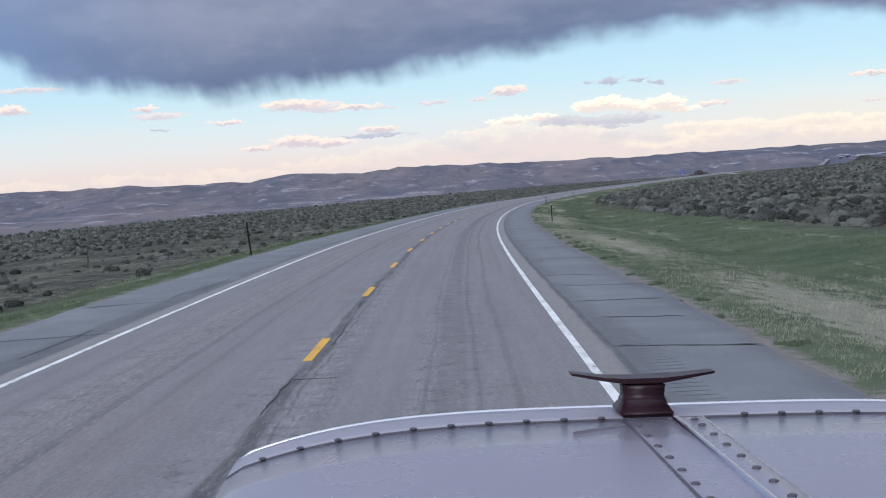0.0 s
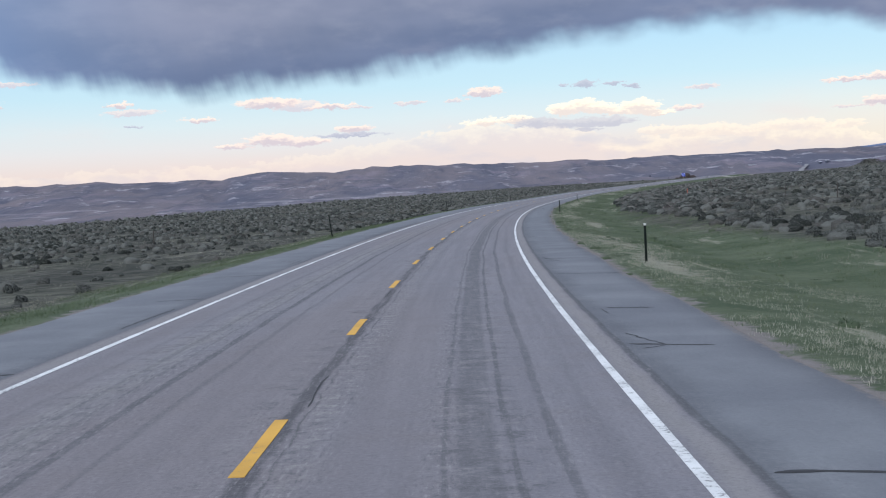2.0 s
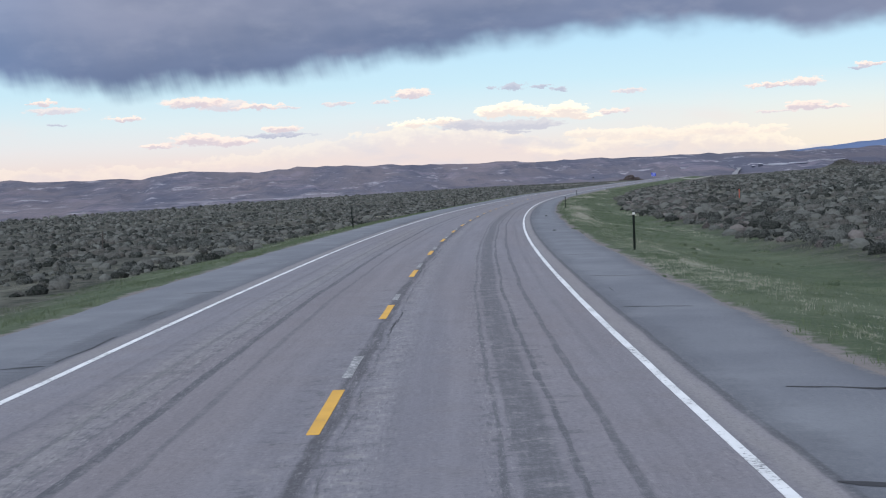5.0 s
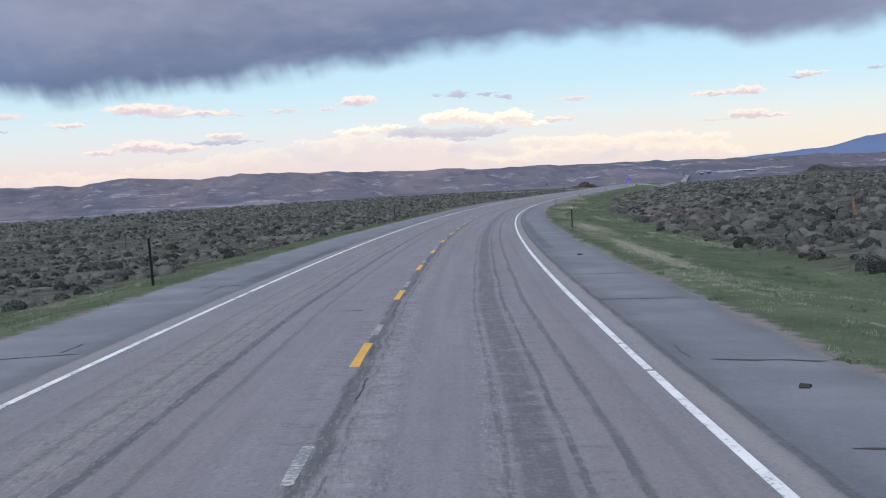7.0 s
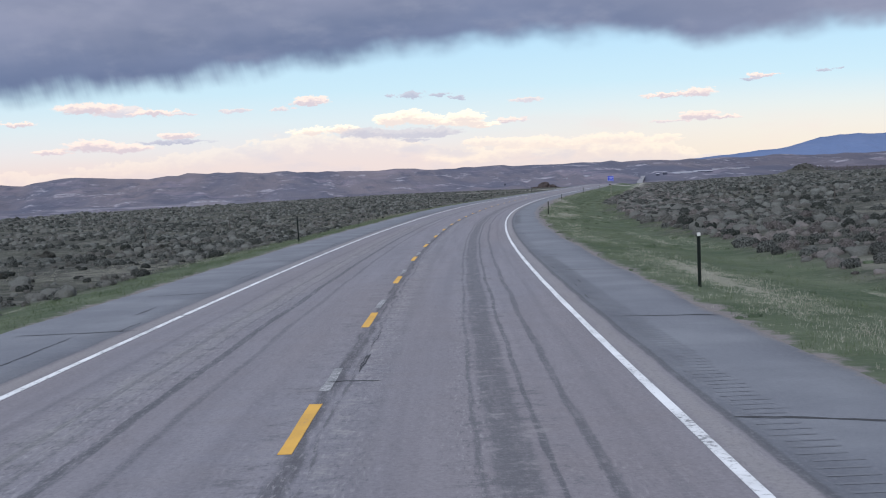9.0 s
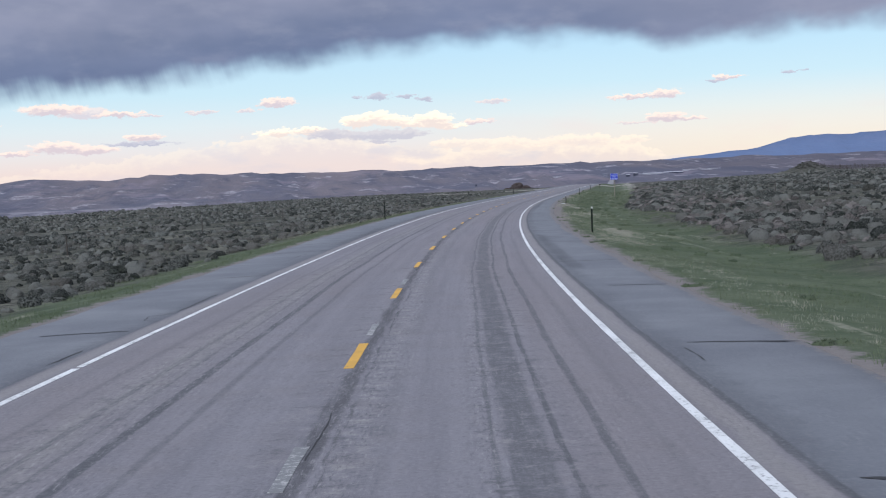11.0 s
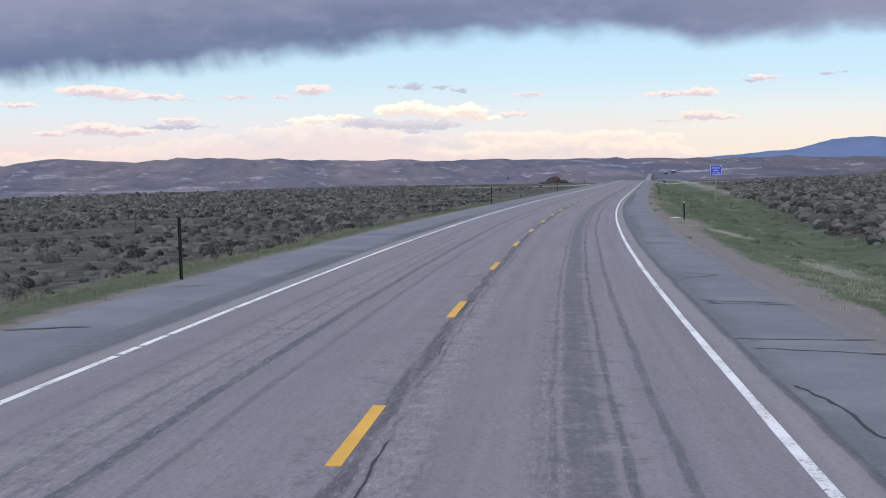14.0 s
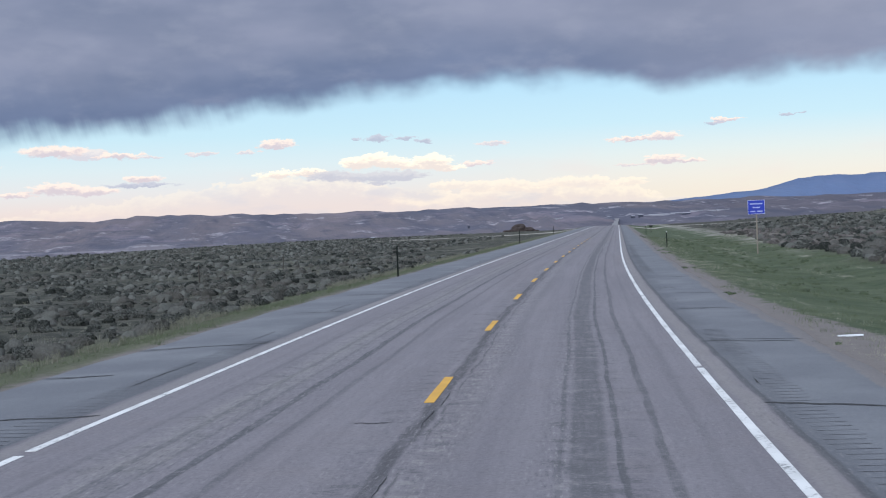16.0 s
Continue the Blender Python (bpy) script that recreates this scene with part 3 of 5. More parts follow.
def hill_material(name, a, c, pale, amount, haze):
    m, n, b = material(name, 1.0, 0.0, 0.05)
    p = world_place(n)
    big = n.noise(n.vec("MULTIPLY", p, (1.0, 0.16, 1.0)), 0.0045, 6.0, 0.62)
    mid = n.noise(n.vec("MULTIPLY", p, (1.0, 0.14, 2.0)), 0.018, 6.0, 0.65)
    spots = n.noise(n.vec("MULTIPLY", p, (0.9, 0.3, 5.0)), 0.016, 6.0, 0.72)
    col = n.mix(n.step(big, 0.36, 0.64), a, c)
    # bluish distance haze put into the colour, patch by patch
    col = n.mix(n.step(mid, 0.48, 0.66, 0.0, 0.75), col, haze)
    # more of the painted haze, and darker, towards the right-hand hills
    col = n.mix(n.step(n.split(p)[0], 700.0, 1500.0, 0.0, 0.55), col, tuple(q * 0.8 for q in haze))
    col = n.mix(n.step(spots, 0.56, 0.66, 0.0, amount), col, pale)
    rosy = n.noise(n.vec("MULTIPLY", p, (1.0, 0.3, 6.0)), 0.007, 5.0, 0.7)
    col = n.mix(n.step(rosy, 0.52, 0.66, 0.0, amount * 0.6), col, tuple(0.5 * (q + r) * k for q, r, k in zip(a, pale, (1.05, 0.92, 0.95))))
    # salt-pale flats along the foot
    z = n.split(p)[2]
    lane = n.noise(n.vec("MULTIPLY", p, (0.0016, 0.0016, 0.16)), 1.0, 4.0, 0.55)
    flat = n.math("MULTIPLY", band(n, z, -15.0, 6.0, 5.0), n.step(lane, 0.52, 0.60))
    col = n.mix(n.math("MULTIPLY", flat, amount * 0.6), col, pale)
    n.put(b.inputs["Base Color"], col)
    bump(n, b, mid, 0.7, 14.0)
    return m


def leaf_material(name, a, c, dry, size=0.5):
    m, n, b = material(name, 0.95, 0.0, 0.1)
    g = n.add("ShaderNodeNewGeometry")
    isle, p = g.outputs["Random Per Island"], g.outputs["Position"]
    n1 = n.noise(p, size, 3.0, 0.6)
    n2 = n.noise(p, 0.06, 4.0, 0.6)
    col = n.mix(n.step(n1, 0.35, 0.65), a, c)
    col = n.mix(n.math("MULTIPLY", n.step(n2, 0.42, 0.66), 0.6), col, dry)
    col = n.mix(n.step(n.split(p)[1], 300.0, 420.0, 0.0, 0.4), col, dry)
    col = n.mix(n.math("MULTIPLY", isle, 0.4), col, tuple(x * 1.6 for x in c))
    n.put(b.inputs["Base Color"], col)
    return m


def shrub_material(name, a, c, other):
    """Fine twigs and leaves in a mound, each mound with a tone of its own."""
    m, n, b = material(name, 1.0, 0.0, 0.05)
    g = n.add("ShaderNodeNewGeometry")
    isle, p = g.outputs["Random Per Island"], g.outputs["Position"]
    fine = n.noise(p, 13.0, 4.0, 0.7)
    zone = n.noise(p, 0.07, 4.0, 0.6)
    # leaf flecks; the dark tone a also stands for shaded gaps between twigs
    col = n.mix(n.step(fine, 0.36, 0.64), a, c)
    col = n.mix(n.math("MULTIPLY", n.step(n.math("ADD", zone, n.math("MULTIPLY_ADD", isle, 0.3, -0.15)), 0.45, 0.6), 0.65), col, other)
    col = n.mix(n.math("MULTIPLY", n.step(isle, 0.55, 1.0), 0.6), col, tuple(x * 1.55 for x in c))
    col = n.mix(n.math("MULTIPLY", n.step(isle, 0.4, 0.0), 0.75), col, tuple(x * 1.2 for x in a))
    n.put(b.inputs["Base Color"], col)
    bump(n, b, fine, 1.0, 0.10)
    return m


MAT_ROAD = road_material()
MAT_YELLOW = paint_material("yellow_paint", (0.62, 0.335, 0.045), 0.33)
MAT_WHITE = paint_material("white_paint", (0.66, 0.66, 0.66), 0.40)
MAT_GHOST = paint_material("faded_paint", (0.40, 0.39, 0.385), 0.56)
MAT_LAND = land_material()
MAT_SEAL = plain("crack_filler", (0.018, 0.018, 0.021), 0.7, 0.0, 0.3, 3.0)
MAT_GROOVE_SHADE = plain("groove_shade", (0.124, 0.129, 0.145), 0.9, 0.0, 0.3, 1.0)
# hill tones are bluish because they include the haze of distance
MAT_HILL = hill_material("hazed_bare_hills", (0.102, 0.104, 0.136), (0.162, 0.140, 0.154), (0.34, 0.32, 0.35), 0.75, (0.080, 0.084, 0.114))
# the mountain's blue is aerial haze painted into its base colour
MAT_MOUNT = hill_material("haze_blue_mountain", (0.125, 0.178, 0.31), (0.140, 0.190, 0.315), (0.16, 0.19, 0.28), 0.4, (0.13, 0.175, 0.29))
MAT_SAGE = leaf_material("sage_leaves", (0.078, 0.083, 0.078), (0.140, 0.144, 0.137), (0.146, 0.130, 0.122), 0.8)
# body near-black beside the paler twigs: inner shade put into the colour
MAT_SAGE_SHADED_BODY = shrub_material("sage_shaded_body", (0.013, 0.015, 0.013), (0.112, 0.117, 0.108), (0.100, 0.092, 0.083))
MAT_BRUSH = shrub_material("dark_brush", (0.018, 0.021, 0.018), (0.070, 0.076, 0.066), (0.060, 0.056, 0.050))
MAT_GRASS = leaf_material("green_grass", (0.053, 0.076, 0.042), (0.086, 0.110, 0.063), (0.128, 0.138, 0.097), 0.8)
MAT_STRAW = leaf_material("dry_bunchgrass", (0.205, 0.20, 0.16), (0.315, 0.30, 0.252), (0.17, 0.174, 0.13), 0.9)
MAT_DEAD = leaf_material("dead_twigs", (0.138, 0.125, 0.118), (0.196, 0.180, 0.170), (0.148, 0.132, 0.126), 0.8)
MAT_DEAD_BODY = shrub_material("dead_brush_body", (0.040, 0.036, 0.034), (0.146, 0.132, 0.125), (0.118, 0.110, 0.102))
MAT_THIN = leaf_material("thin_dry_grass", (0.125, 0.124, 0.098), (0.190, 0.182, 0.150), (0.115, 0.122, 0.088), 0.7)
MAT_WEED = leaf_material("green_weeds", (0.040, 0.056, 0.034), (0.066, 0.084, 0.052), (0.06, 0.07, 0.045), 0.9)
MAT_POST = plain("dark_green_steel", (0.010, 0.014, 0.012), 0.75, 0.0, 0.3, 20.0, 0.15)
MAT_REFLECT = plain("white_reflector", (0.52, 0.52, 0.50), 0.35, 0.0, 0.08, 20.0)
MAT_WOOD = plain("weathered_wood", (0.20, 0.175, 0.145), 0.9, 0.0, 0.4, 12.0)
MAT_DARKWOOD = plain("dark_old_wood", (0.05, 0.043, 0.038), 0.9, 0.0, 0.4, 12.0)
MAT_BLUE = plain("blue_sheeting", (0.012, 0.035, 0.36), 0.45, 0.0, 0.08, 6.0)
MAT_SIGNWHITE = plain("white_sheeting", (0.72, 0.74, 0.78), 0.45, 0.0, 0.08, 6.0)
MAT_LETTER = plain("worn_lettering", (0.36, 0.40, 0.62), 0.5, 0.0, 0.3, 40.0)
MAT_RUBBER = plain("black_rubber", (0.018, 0.018, 0.019), 0.8, 0.0, 0.3, 9.0)
MAT_ROCK = plain("dark_rock", (0.045, 0.034, 0.032), 0.95, 0.0, 0.45, 0.35)
MAT_ROOF = plain("white_metal_roof", (0.34, 0.34, 0.385), 0.5, 0.2, 0.1, 0.2)
MAT_BARN = plain("dark_siding", (0.045, 0.05, 0.075), 0.8, 0.0, 0.3, 0.3)
MAT_ORANGE = plain("orange_marker", (0.34, 0.065, 0.035), 0.6, 0.0, 0.15, 9.0)

# ---- ground: one sheet to the horizon ----
S_COLS = np.concatenate([[-4000, -2500, -1600, -1000, -600, -350, -200, -120, -80, -60], np.arange(-48, 640, 4.0), np.arange(640, 785, 12.0), np.arange(788, 840, 2.5), np.arange(848, 1100, 12.0),
                         np.arange(1100, 2000, 60.0), [2000, 2300, 2700, 3200, 3800, 4600]])
U_RIGHT = np.concatenate([[0, 5, 5.9, 6.5, 7.1, 7.8, 8.4, 9, 10, 11, 12, 13, 14, 15.5, 17, 19], np.arange(21, 60, 3.0), [60, 66], np.arange(70, 96, 1.6), np.arange(98, 130, 6.0),
                          [135, 145, 160, 180, 200, 230, 270, 330, 420, 520, 650, 800, 1000, 1250, 1500]])
U_LEFT = -np.concatenate([U_RIGHT[U_RIGHT < 600], [700, 850, 1050, 1300, 1700, 2300, 3100, 4100]])
U_ROWS = np.concatenate([U_LEFT[::-1][:-1], U_RIGHT])
gs, gu = np.meshgrid(S_COLS, U_ROWS, indexing="ij")
gx, gy = ground_xy(gs.ravel(), gu.ravel())
gz = land_z(gs.ravel(), gu.ravel())
nu = len(U_ROWS)
cells = (np.arange(len(S_COLS) - 1)[:, None] * nu + np.arange(nu - 1)[None]).ravel()
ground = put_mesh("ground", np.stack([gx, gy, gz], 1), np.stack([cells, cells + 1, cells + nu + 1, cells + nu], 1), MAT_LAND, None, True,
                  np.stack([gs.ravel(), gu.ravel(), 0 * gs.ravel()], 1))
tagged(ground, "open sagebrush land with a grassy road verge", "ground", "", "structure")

# ---- road: a paved slab on the ground ----
R_S = np.concatenate([np.arange(-60, 620, 2.0), np.arange(620, 1200, 8.0), np.arange(1200, 1601, 40.0)])
R_U = np.array([-7.10, -7.0, -6.0, -4.9, -4.2, -3.0, -1.5, 0, 1.5, 3.0, 4.2, 4.9, 5.8, 6.42, 6.52])
rs, ru = np.meshgrid(R_S, R_U, indexing="ij")
rag = np.where(np.abs(ru) > 6.3, 0.035 * np.sin(rs * 0.9) + 0.03 * np.sin(rs * 2.3 + 1) + 0.05 * np.sin(rs * 0.31), 0)
rx, ry = ground_xy(rs.ravel(), (ru + rag).ravel())
rz = road_z(rs.ravel(), ru.ravel()) - np.where((ru.ravel() < -7.02) | (ru.ravel() > 6.5), 0.22, 0.0) - np.where((np.abs(ru.ravel()) > 6.3), 0.015, 0)
nr = len(R_U)
cells = (np.arange(len(R_S) - 1)[:, None] * nr + np.arange(nr - 1)[None]).ravel()
road = put_mesh("road", np.stack([rx, ry, rz], 1), np.stack([cells, cells + 1, cells + nr + 1, cells + nr], 1), MAT_ROAD, None, True,
                np.stack([rs.ravel(), ru.ravel(), 0 * rs.ravel()], 1))
tagged(road, "worn grey two-lane asphalt highway with paved shoulders", "road", "", "structure")


def strip(name, s_list, u_mid, width, mat, lift=0.004, parent=None, wob=0.0, thick=0.003):
    """A thin painted or poured strip that follows the road."""
    s_list = np.asarray(s_list, float)
    mid = np.broadcast_to(np.asarray(u_mid, float), s_list.shape)
    verts, faces = [], []
    for i, (s, u) in enumerate(zip(s_list, mid)):
        j0, j1 = (random.uniform(-wob, wob), random.uniform(-wob, wob)) if wob else (0, 0)
        for v, dz in ((u - width / 2 + j0, -0.01), (u - width / 2 + j0, lift), (u + width / 2 + j1, lift), (u + width / 2 + j1, -0.01)):
            x, y = ground_xy(s, v)
            verts.append((float(x), float(y), float(road_z(s, v)) + dz))
        if i:
            b = 4 * i
            faces += [(b - 4 + k, b - 3 + k, b + 1 + k, b + k) for k in range(3)]
    faces += [(0, 1, 2, 3), tuple(len(verts) - 4 + k for k in (3, 2, 1, 0))]
    return put_mesh(name, verts, faces, mat, parent)


# ---- hills round the plain ----
def range_mesh(name, az0, az1, far, near, crest, mat, seed, label, foot=-30.0, steep=1.0, nr=26, na=260):
    """A long ridge seen from the road: its crest stands at the distance far, its foot at near."""
    verts, faces = [], []
    angles = np.linspace(az0, az1, na)
    for a in angles:
        for k in range(nr + 6):
            f = k / nr
            r = near + (far - near) * f + 120 * math.sin(a * 9 + seed) * f
            x, y = 60 + r * math.sin(a), 220 + r * math.cos(a)
            h = crest(a) * far
            if f <= 1:
                lift = (0.16 * f + 0.84 * f ** (2.1 * steep)) * (h - foot) + foot
            else:
                lift = h - (f - 1) * 3.0 * (h - foot)
            gully = noise.fractal(Vector((x / 210 + seed, y / 900, 0.3)), 0.8, 2.1, 5)
            fold = abs(noise.noise(Vector((a * 75 + seed, f * 2.6, 1.0))))
            lift += (gully * 15 - fold * 24 * f) * min(1, f * 2.2) * (0.3 if f > 0.93 else 1.0)
            verts.append((x, y, lift))
    m = nr + 6
    for i in range(na - 1):
        for k in range(m - 1):
            q = i * m + k
            faces.append((q, q + m, q + m + 1, q + 1))
    ob = put_mesh(name, verts, faces, mat, None, True)
    return tagged(ob, label, "hills", "", "structure")


def hill_crest(a):
    base = np.interp(a, [-0.9, -0.45, -0.32, -0.28, -0.23, -0.17, -0.133, -0.107, -0.085, -0.049, 0.016, 0.077, 0.11, 0.157, 0.204, 0.28, 0.36, 0.45, 0.7, 1.1],
                     [0.016, 0.014, 0.0150, 0.0158, 0.0130, 0.0150, 0.0185, 0.0170, 0.0160, 0.0187, 0.0175, 0.0153, 0.0148, 0.0155, 0.0152, 0.0142, 0.0145, 0.0152, 0.014, 0.012])
    return float(base) + 0.0009 * noise.noise(Vector((a * 60, 0, 0))) + 0.0010 * abs(noise.noise(Vector((a * 130, 3, 0)))) + 0.0004 * noise.noise(Vector((a * 420, 5, 0))) - 0.0003


def mount_crest(a):
    base = np.interp(a, [0.1, 0.24, 0.285, 0.325, 0.357, 0.372, 0.389, 0.411, 0.445, 0.47, 0.55, 0.8], [0.004, 0.010, 0.0138, 0.0174, 0.0188, 0.0222, 0.0266, 0.0274, 0.0278, 0.0270, 0.030, 0.018])
    return float(base) + 0.0004 * noise.noise(Vector((a * 70, 7, 0)))


range_mesh("hills", -0.85, 0.95, 3900, 1500, hill_crest, MAT_HILL, 2.0, "low bare purple-brown hills beyond the plain, haze-tinted")
range_mesh("mountain", 0.12, 0.95, 4350, 3300, mount_crest, MAT_MOUNT, 6.0, "distant mountain above the hills, haze blue put into its colour", nr=14, na=200)


def stand(name, label, category, s, u, z=None, turn=0.0, group=""):
    """An Empty on the land at a place along the road, facing along it."""
    ob = new(name)
    x, y = ground_xy(s, u)
    z = float(land_z(s, u)) if z is None else z
    ob.matrix_world = Matrix.Translation((float(x), float(y), z)) @ Matrix.Rotation(-float(np.interp(s, S_GRID, TURN)) + turn, 4, "Z")
    return tagged(ob, label, category, group)


def place(s, u, z=None, turn=0.0, tilt=0.0, side=0.0):
    x, y = ground_xy(s, u)
    z = float(land_z(s, u)) if z is None else z
    return (Matrix.Translation((float(x), float(y), z)) @ Matrix.Rotation(-float(np.interp(s, S_GRID, TURN)) + turn, 4, "Z")
            @ Matrix.Rotation(side, 4, "Y") @ Matrix.Rotation(tilt, 4, "X"))


# ---- roadside posts ----
def delineator(name, height, label, group, reflector):
    ob = new(name)
    tagged(ob, label, "delineator post", group)
    bm = bmesh.new()
    ring = [(x * 0.72, y * 0.8) for x, y in [(-0.055, -0.025), (-0.055, 0.015), (-0.025, 0.025), (0.025, 0.025), (0.055, 0.015), (0.055, -0.025), (0.038, -0.025), (0.028, 0.004), (-0.028, 0.004), (-0.038, -0.025)]]
    low = [bm.verts.new((x, y, -0.25)) for x, y in ring]
    high = [bm.verts.new((x, y, height)) for x, y in ring]
    for i in range(len(ring)):
        j = (i + 1) % len(ring)
        bm.faces.new((low[i], low[j], high[j], high[i]))
    bm.faces.new(high)
    bm.faces.new(low[::-1])
    part("post", bm, MAT_POST, ob)
    if reflector:
        part("reflector", box_bm(-0.042, 0.042, -0.036, -0.022, height - 0.075, height + 0.005, 0.006), MAT_REFLECT, ob, "small white reflector plate")
    return ob


post_r = delineator("delineator_post", 1.28, "dark steel delineator post with white reflector in grassy verge", "delineators beside the road", True)
post_l = delineator("delineator_post", 1.50, "tall thin dark steel post on the gravel road edge", "delineators beside the road", False)
post_r.matrix_world = place(103.4, 7.85)
for s, u, lean, tall in ((189.8, 7.32, 0.0, 1.03), (283.9, 7.40, 0.006, 1.0), (374.4, 7.30, 0.012, 0.98), (465.4, 7.63, -0.01, 0.79), (555.0, 7.6, 0.0, 1.0), (645.0, 7.7, 0.01, 1.0)):
    copy_thing(post_r, place(s, u, None, 0.0, 0.0, lean) @ Matrix.Diagonal((1, 1, tall, 1)))
post_l.matrix_world = place(148.6, -8.27, None, 0.0, 0.0, -0.11)
for s, u, lean in ((63.8, -7.62, -0.08), (239.1, -8.3, -0.05), (332.0, -8.25, -0.03), (419.6, -7.38, -0.02), (508.5, -7.3, 0.0), (598.0, -7.4, 0.01), (690.0, -7.8, 0.0)):
    copy_thing(post_l, place(s, u, None, 0.0, 0.0, lean))


# ---- blue information sign ----
def info_sign():
    ob = stand("road_sign", "blue information sign with white lettering on a wooden post", "road sign", 544.5, 13.8)
    g = float(land_z(544.5, 13.8))
    low, high = 1.42 - g, 2.46 - g
    part("sign_post", box_bm(-0.05, 0.05, 0.02, 0.11, -0.4, high - 0.05, 0.006), MAT_WOOD, ob, "weathered square wooden post")
    panel = part("panel", box_bm(-0.62, 0.62, -0.012, 0.012, low, high, 0.005), MAT_BLUE, ob)
    for x0, x1, z0, z1 in ((-0.61, 0.61, high - 0.032, high - 0.015), (-0.61, 0.61, low + 0.015, low + 0.032), (-0.61, -0.593, low + 0.04, high - 0.04), (0.593, 0.61, low + 0.04, high - 0.04)):
        part("border", box_bm(x0, x1, -0.019, -0.013, z0, z1), MAT_SIGNWHITE, panel)
    h = high - low
    for fz, runs in ((0.73, ((-0.44, 0.44),)), (0.47, ((-0.27, 0.27),)), (0.2, ((-0.43, -0.08), (0.06, 0.43)))):
        for x0, x1 in runs:
            part("lettering", box_bm(x0, x1, -0.019, -0.013, low + h * fz - 0.042, low + h * fz + 0.042), MAT_LETTER, panel)
    return ob


info_sign()


def mailbox():
    ob = stand("mailbox", "small dark mailbox on a short post at the crossing", "mailbox", 687.0, 9.4)
    part("post", box_bm(-0.05, 0.05, -0.05, 0.05, -0.3, 1.0, 0.008), MAT_DARKWOOD, ob)
    bm = box_bm(-0.30, 0.30, -0.13, 0.13, 1.0, 1.26, 0.05)
    part("box", bm, MAT_POST, ob)


mailbox()


def small_sign(s, u, width, height, top, mat, label):
    ob = stand("road_sign", label, "road sign", s, u)
    part("sign_post", box_bm(-0.04, 0.04, 0.015, 0.07, -0.3, top - 0.05, 0.005), MAT_WOOD, ob)
    part("panel", box_bm(-width / 2, width / 2, -0.012, 0.012, top - height, top, 0.005), mat, ob)


small_sign(1035.0, -60.0, 1.0, 1.0, 3.6, MAT_BARN, "dark sign on a post far out on the plain")


# ---- fences ----
def fence_post():
    ob = new("fence_post")
    tagged(ob, "thin weathered fence post in the sagebrush", "fence post", "right-of-way fence posts")
    bm = bmesh.new()
    bmesh.ops.create_cone(bm, cap_ends=True, segments=7, radius1=0.055, radius2=0.045, depth=1.65, matrix=Matrix.Translation((0, 0, 0.525)))
    part("post", bm, MAT_DARKWOOD, ob)
    return ob


fp = fence_post()
fp.matrix_world = place(28, 31)
rng = random.Random(11)
for k in range(1, 22):
    copy_thing(fp, place(28 + 31 * k + rng.uniform(-4, 4), 31 + rng.uniform(-0.4, 0.4), None, 0, 0, rng.uniform(-0.06, 0.06)))
for k in range(20):
    copy_thing(fp, place(40 + 33 * k + rng.uniform(-5, 5), -27 + rng.uniform(-0.4, 0.4), None, 0, 0, rng.uniform(-0.06, 0.06)))


def snow_fence():
    ob = stand("snow_fence", "dark wooden snow fence of leaning slatted panels beside the knoll", "snow fence", 819.0, 79.0)
    inv = ob.matrix_world.inverted()
    ends = []
    for k in range(13):
        s, u = 819 + 0.8 * k, 83 + 2.7 * k
        x, y = ground_xy(s, u)
        ends.append(inv @ Vector((float(x), float(y), float(land_z(s, u)))))
    for k, p in enumerate(ends):
        bm = box_bm(-0.09, 0.09, -0.09, 0.09, -0.5, 2.1 + 0.3 * math.sin(k * 2.3))
        bmesh.ops.translate(bm, verts=bm.verts, vec=p)
        part("post", bm, MAT_DARKWOOD, ob)
        if k:
            q = ends[k - 1]
            d = p - q
            for z in (0.15, 0.5, 0.85, 1.2, 1.55):
                bm = box_bm(0, d.length, -0.03, 0.03, z, z + 0.2)
                bmesh.ops.transform(bm, verts=bm.verts, matrix=Matrix.Translation(q) @ Matrix.Rotation(math.atan2(d.y, d.x), 4, "Z") @ Matrix.Rotation(-math.atan2(d.z, d.xy.length), 4, "Y"))
                part("rail", bm, MAT_DARKWOOD, ob)
            for f, lean in ((0.25, 0.10), (0.5, -0.06), (0.75, 0.14)):
                bm = box_bm(-0.06, 0.06, 0.04, 0.10, -0.3, 1.9 + 3.0 * lean)
                bmesh.ops.transform(bm, verts=bm.verts, matrix=Matrix.Translation(q.lerp(p, f)) @ Matrix.Rotation(lean, 4, "Y"))
                part("slat", bm, MAT_DARKWOOD, ob)


snow_fence()


# ---- debris ----
def tyre_scrap(s, u, size):
    ob = new("tyre_scrap")
    tagged(ob, "torn black strip of tyre tread lying on the shoulder", "tyre scrap", "road debris")
    ob.matrix_world = place(s, u, float(road_z(s, u)), 1.2)
    bm = bmesh.new()
    r = random.Random(int(s))
    rows = []
    for i in range(9):
        a = i / 8
        z = 0.012 + 0.028 * math.sin(a * math.pi) * (0.6 + 0.5 * r.random())
        w = 0.045 + 0.02 * r.random()
        rows.append([bm.verts.new(((a - 0.5) * size, -w, z)), bm.verts.new(((a - 0.5) * size, w, z + 0.01)),
                     bm.verts.new(((a - 0.5) * size, w, max(0.0, z - 0.03))), bm.verts.new(((a - 0.5) * size, -w, max(0.0, z - 0.03)))])
    for p, q in zip(rows, rows[1:]):
        for i in range(4):
            bm.faces.new((p[i], p[(i + 1) % 4], q[(i + 1) % 4], q[i]))
    bm.faces.new(rows[0][::-1])
    bm.faces.new(rows[-1])
    part("tread", bm, MAT_RUBBER, ob)


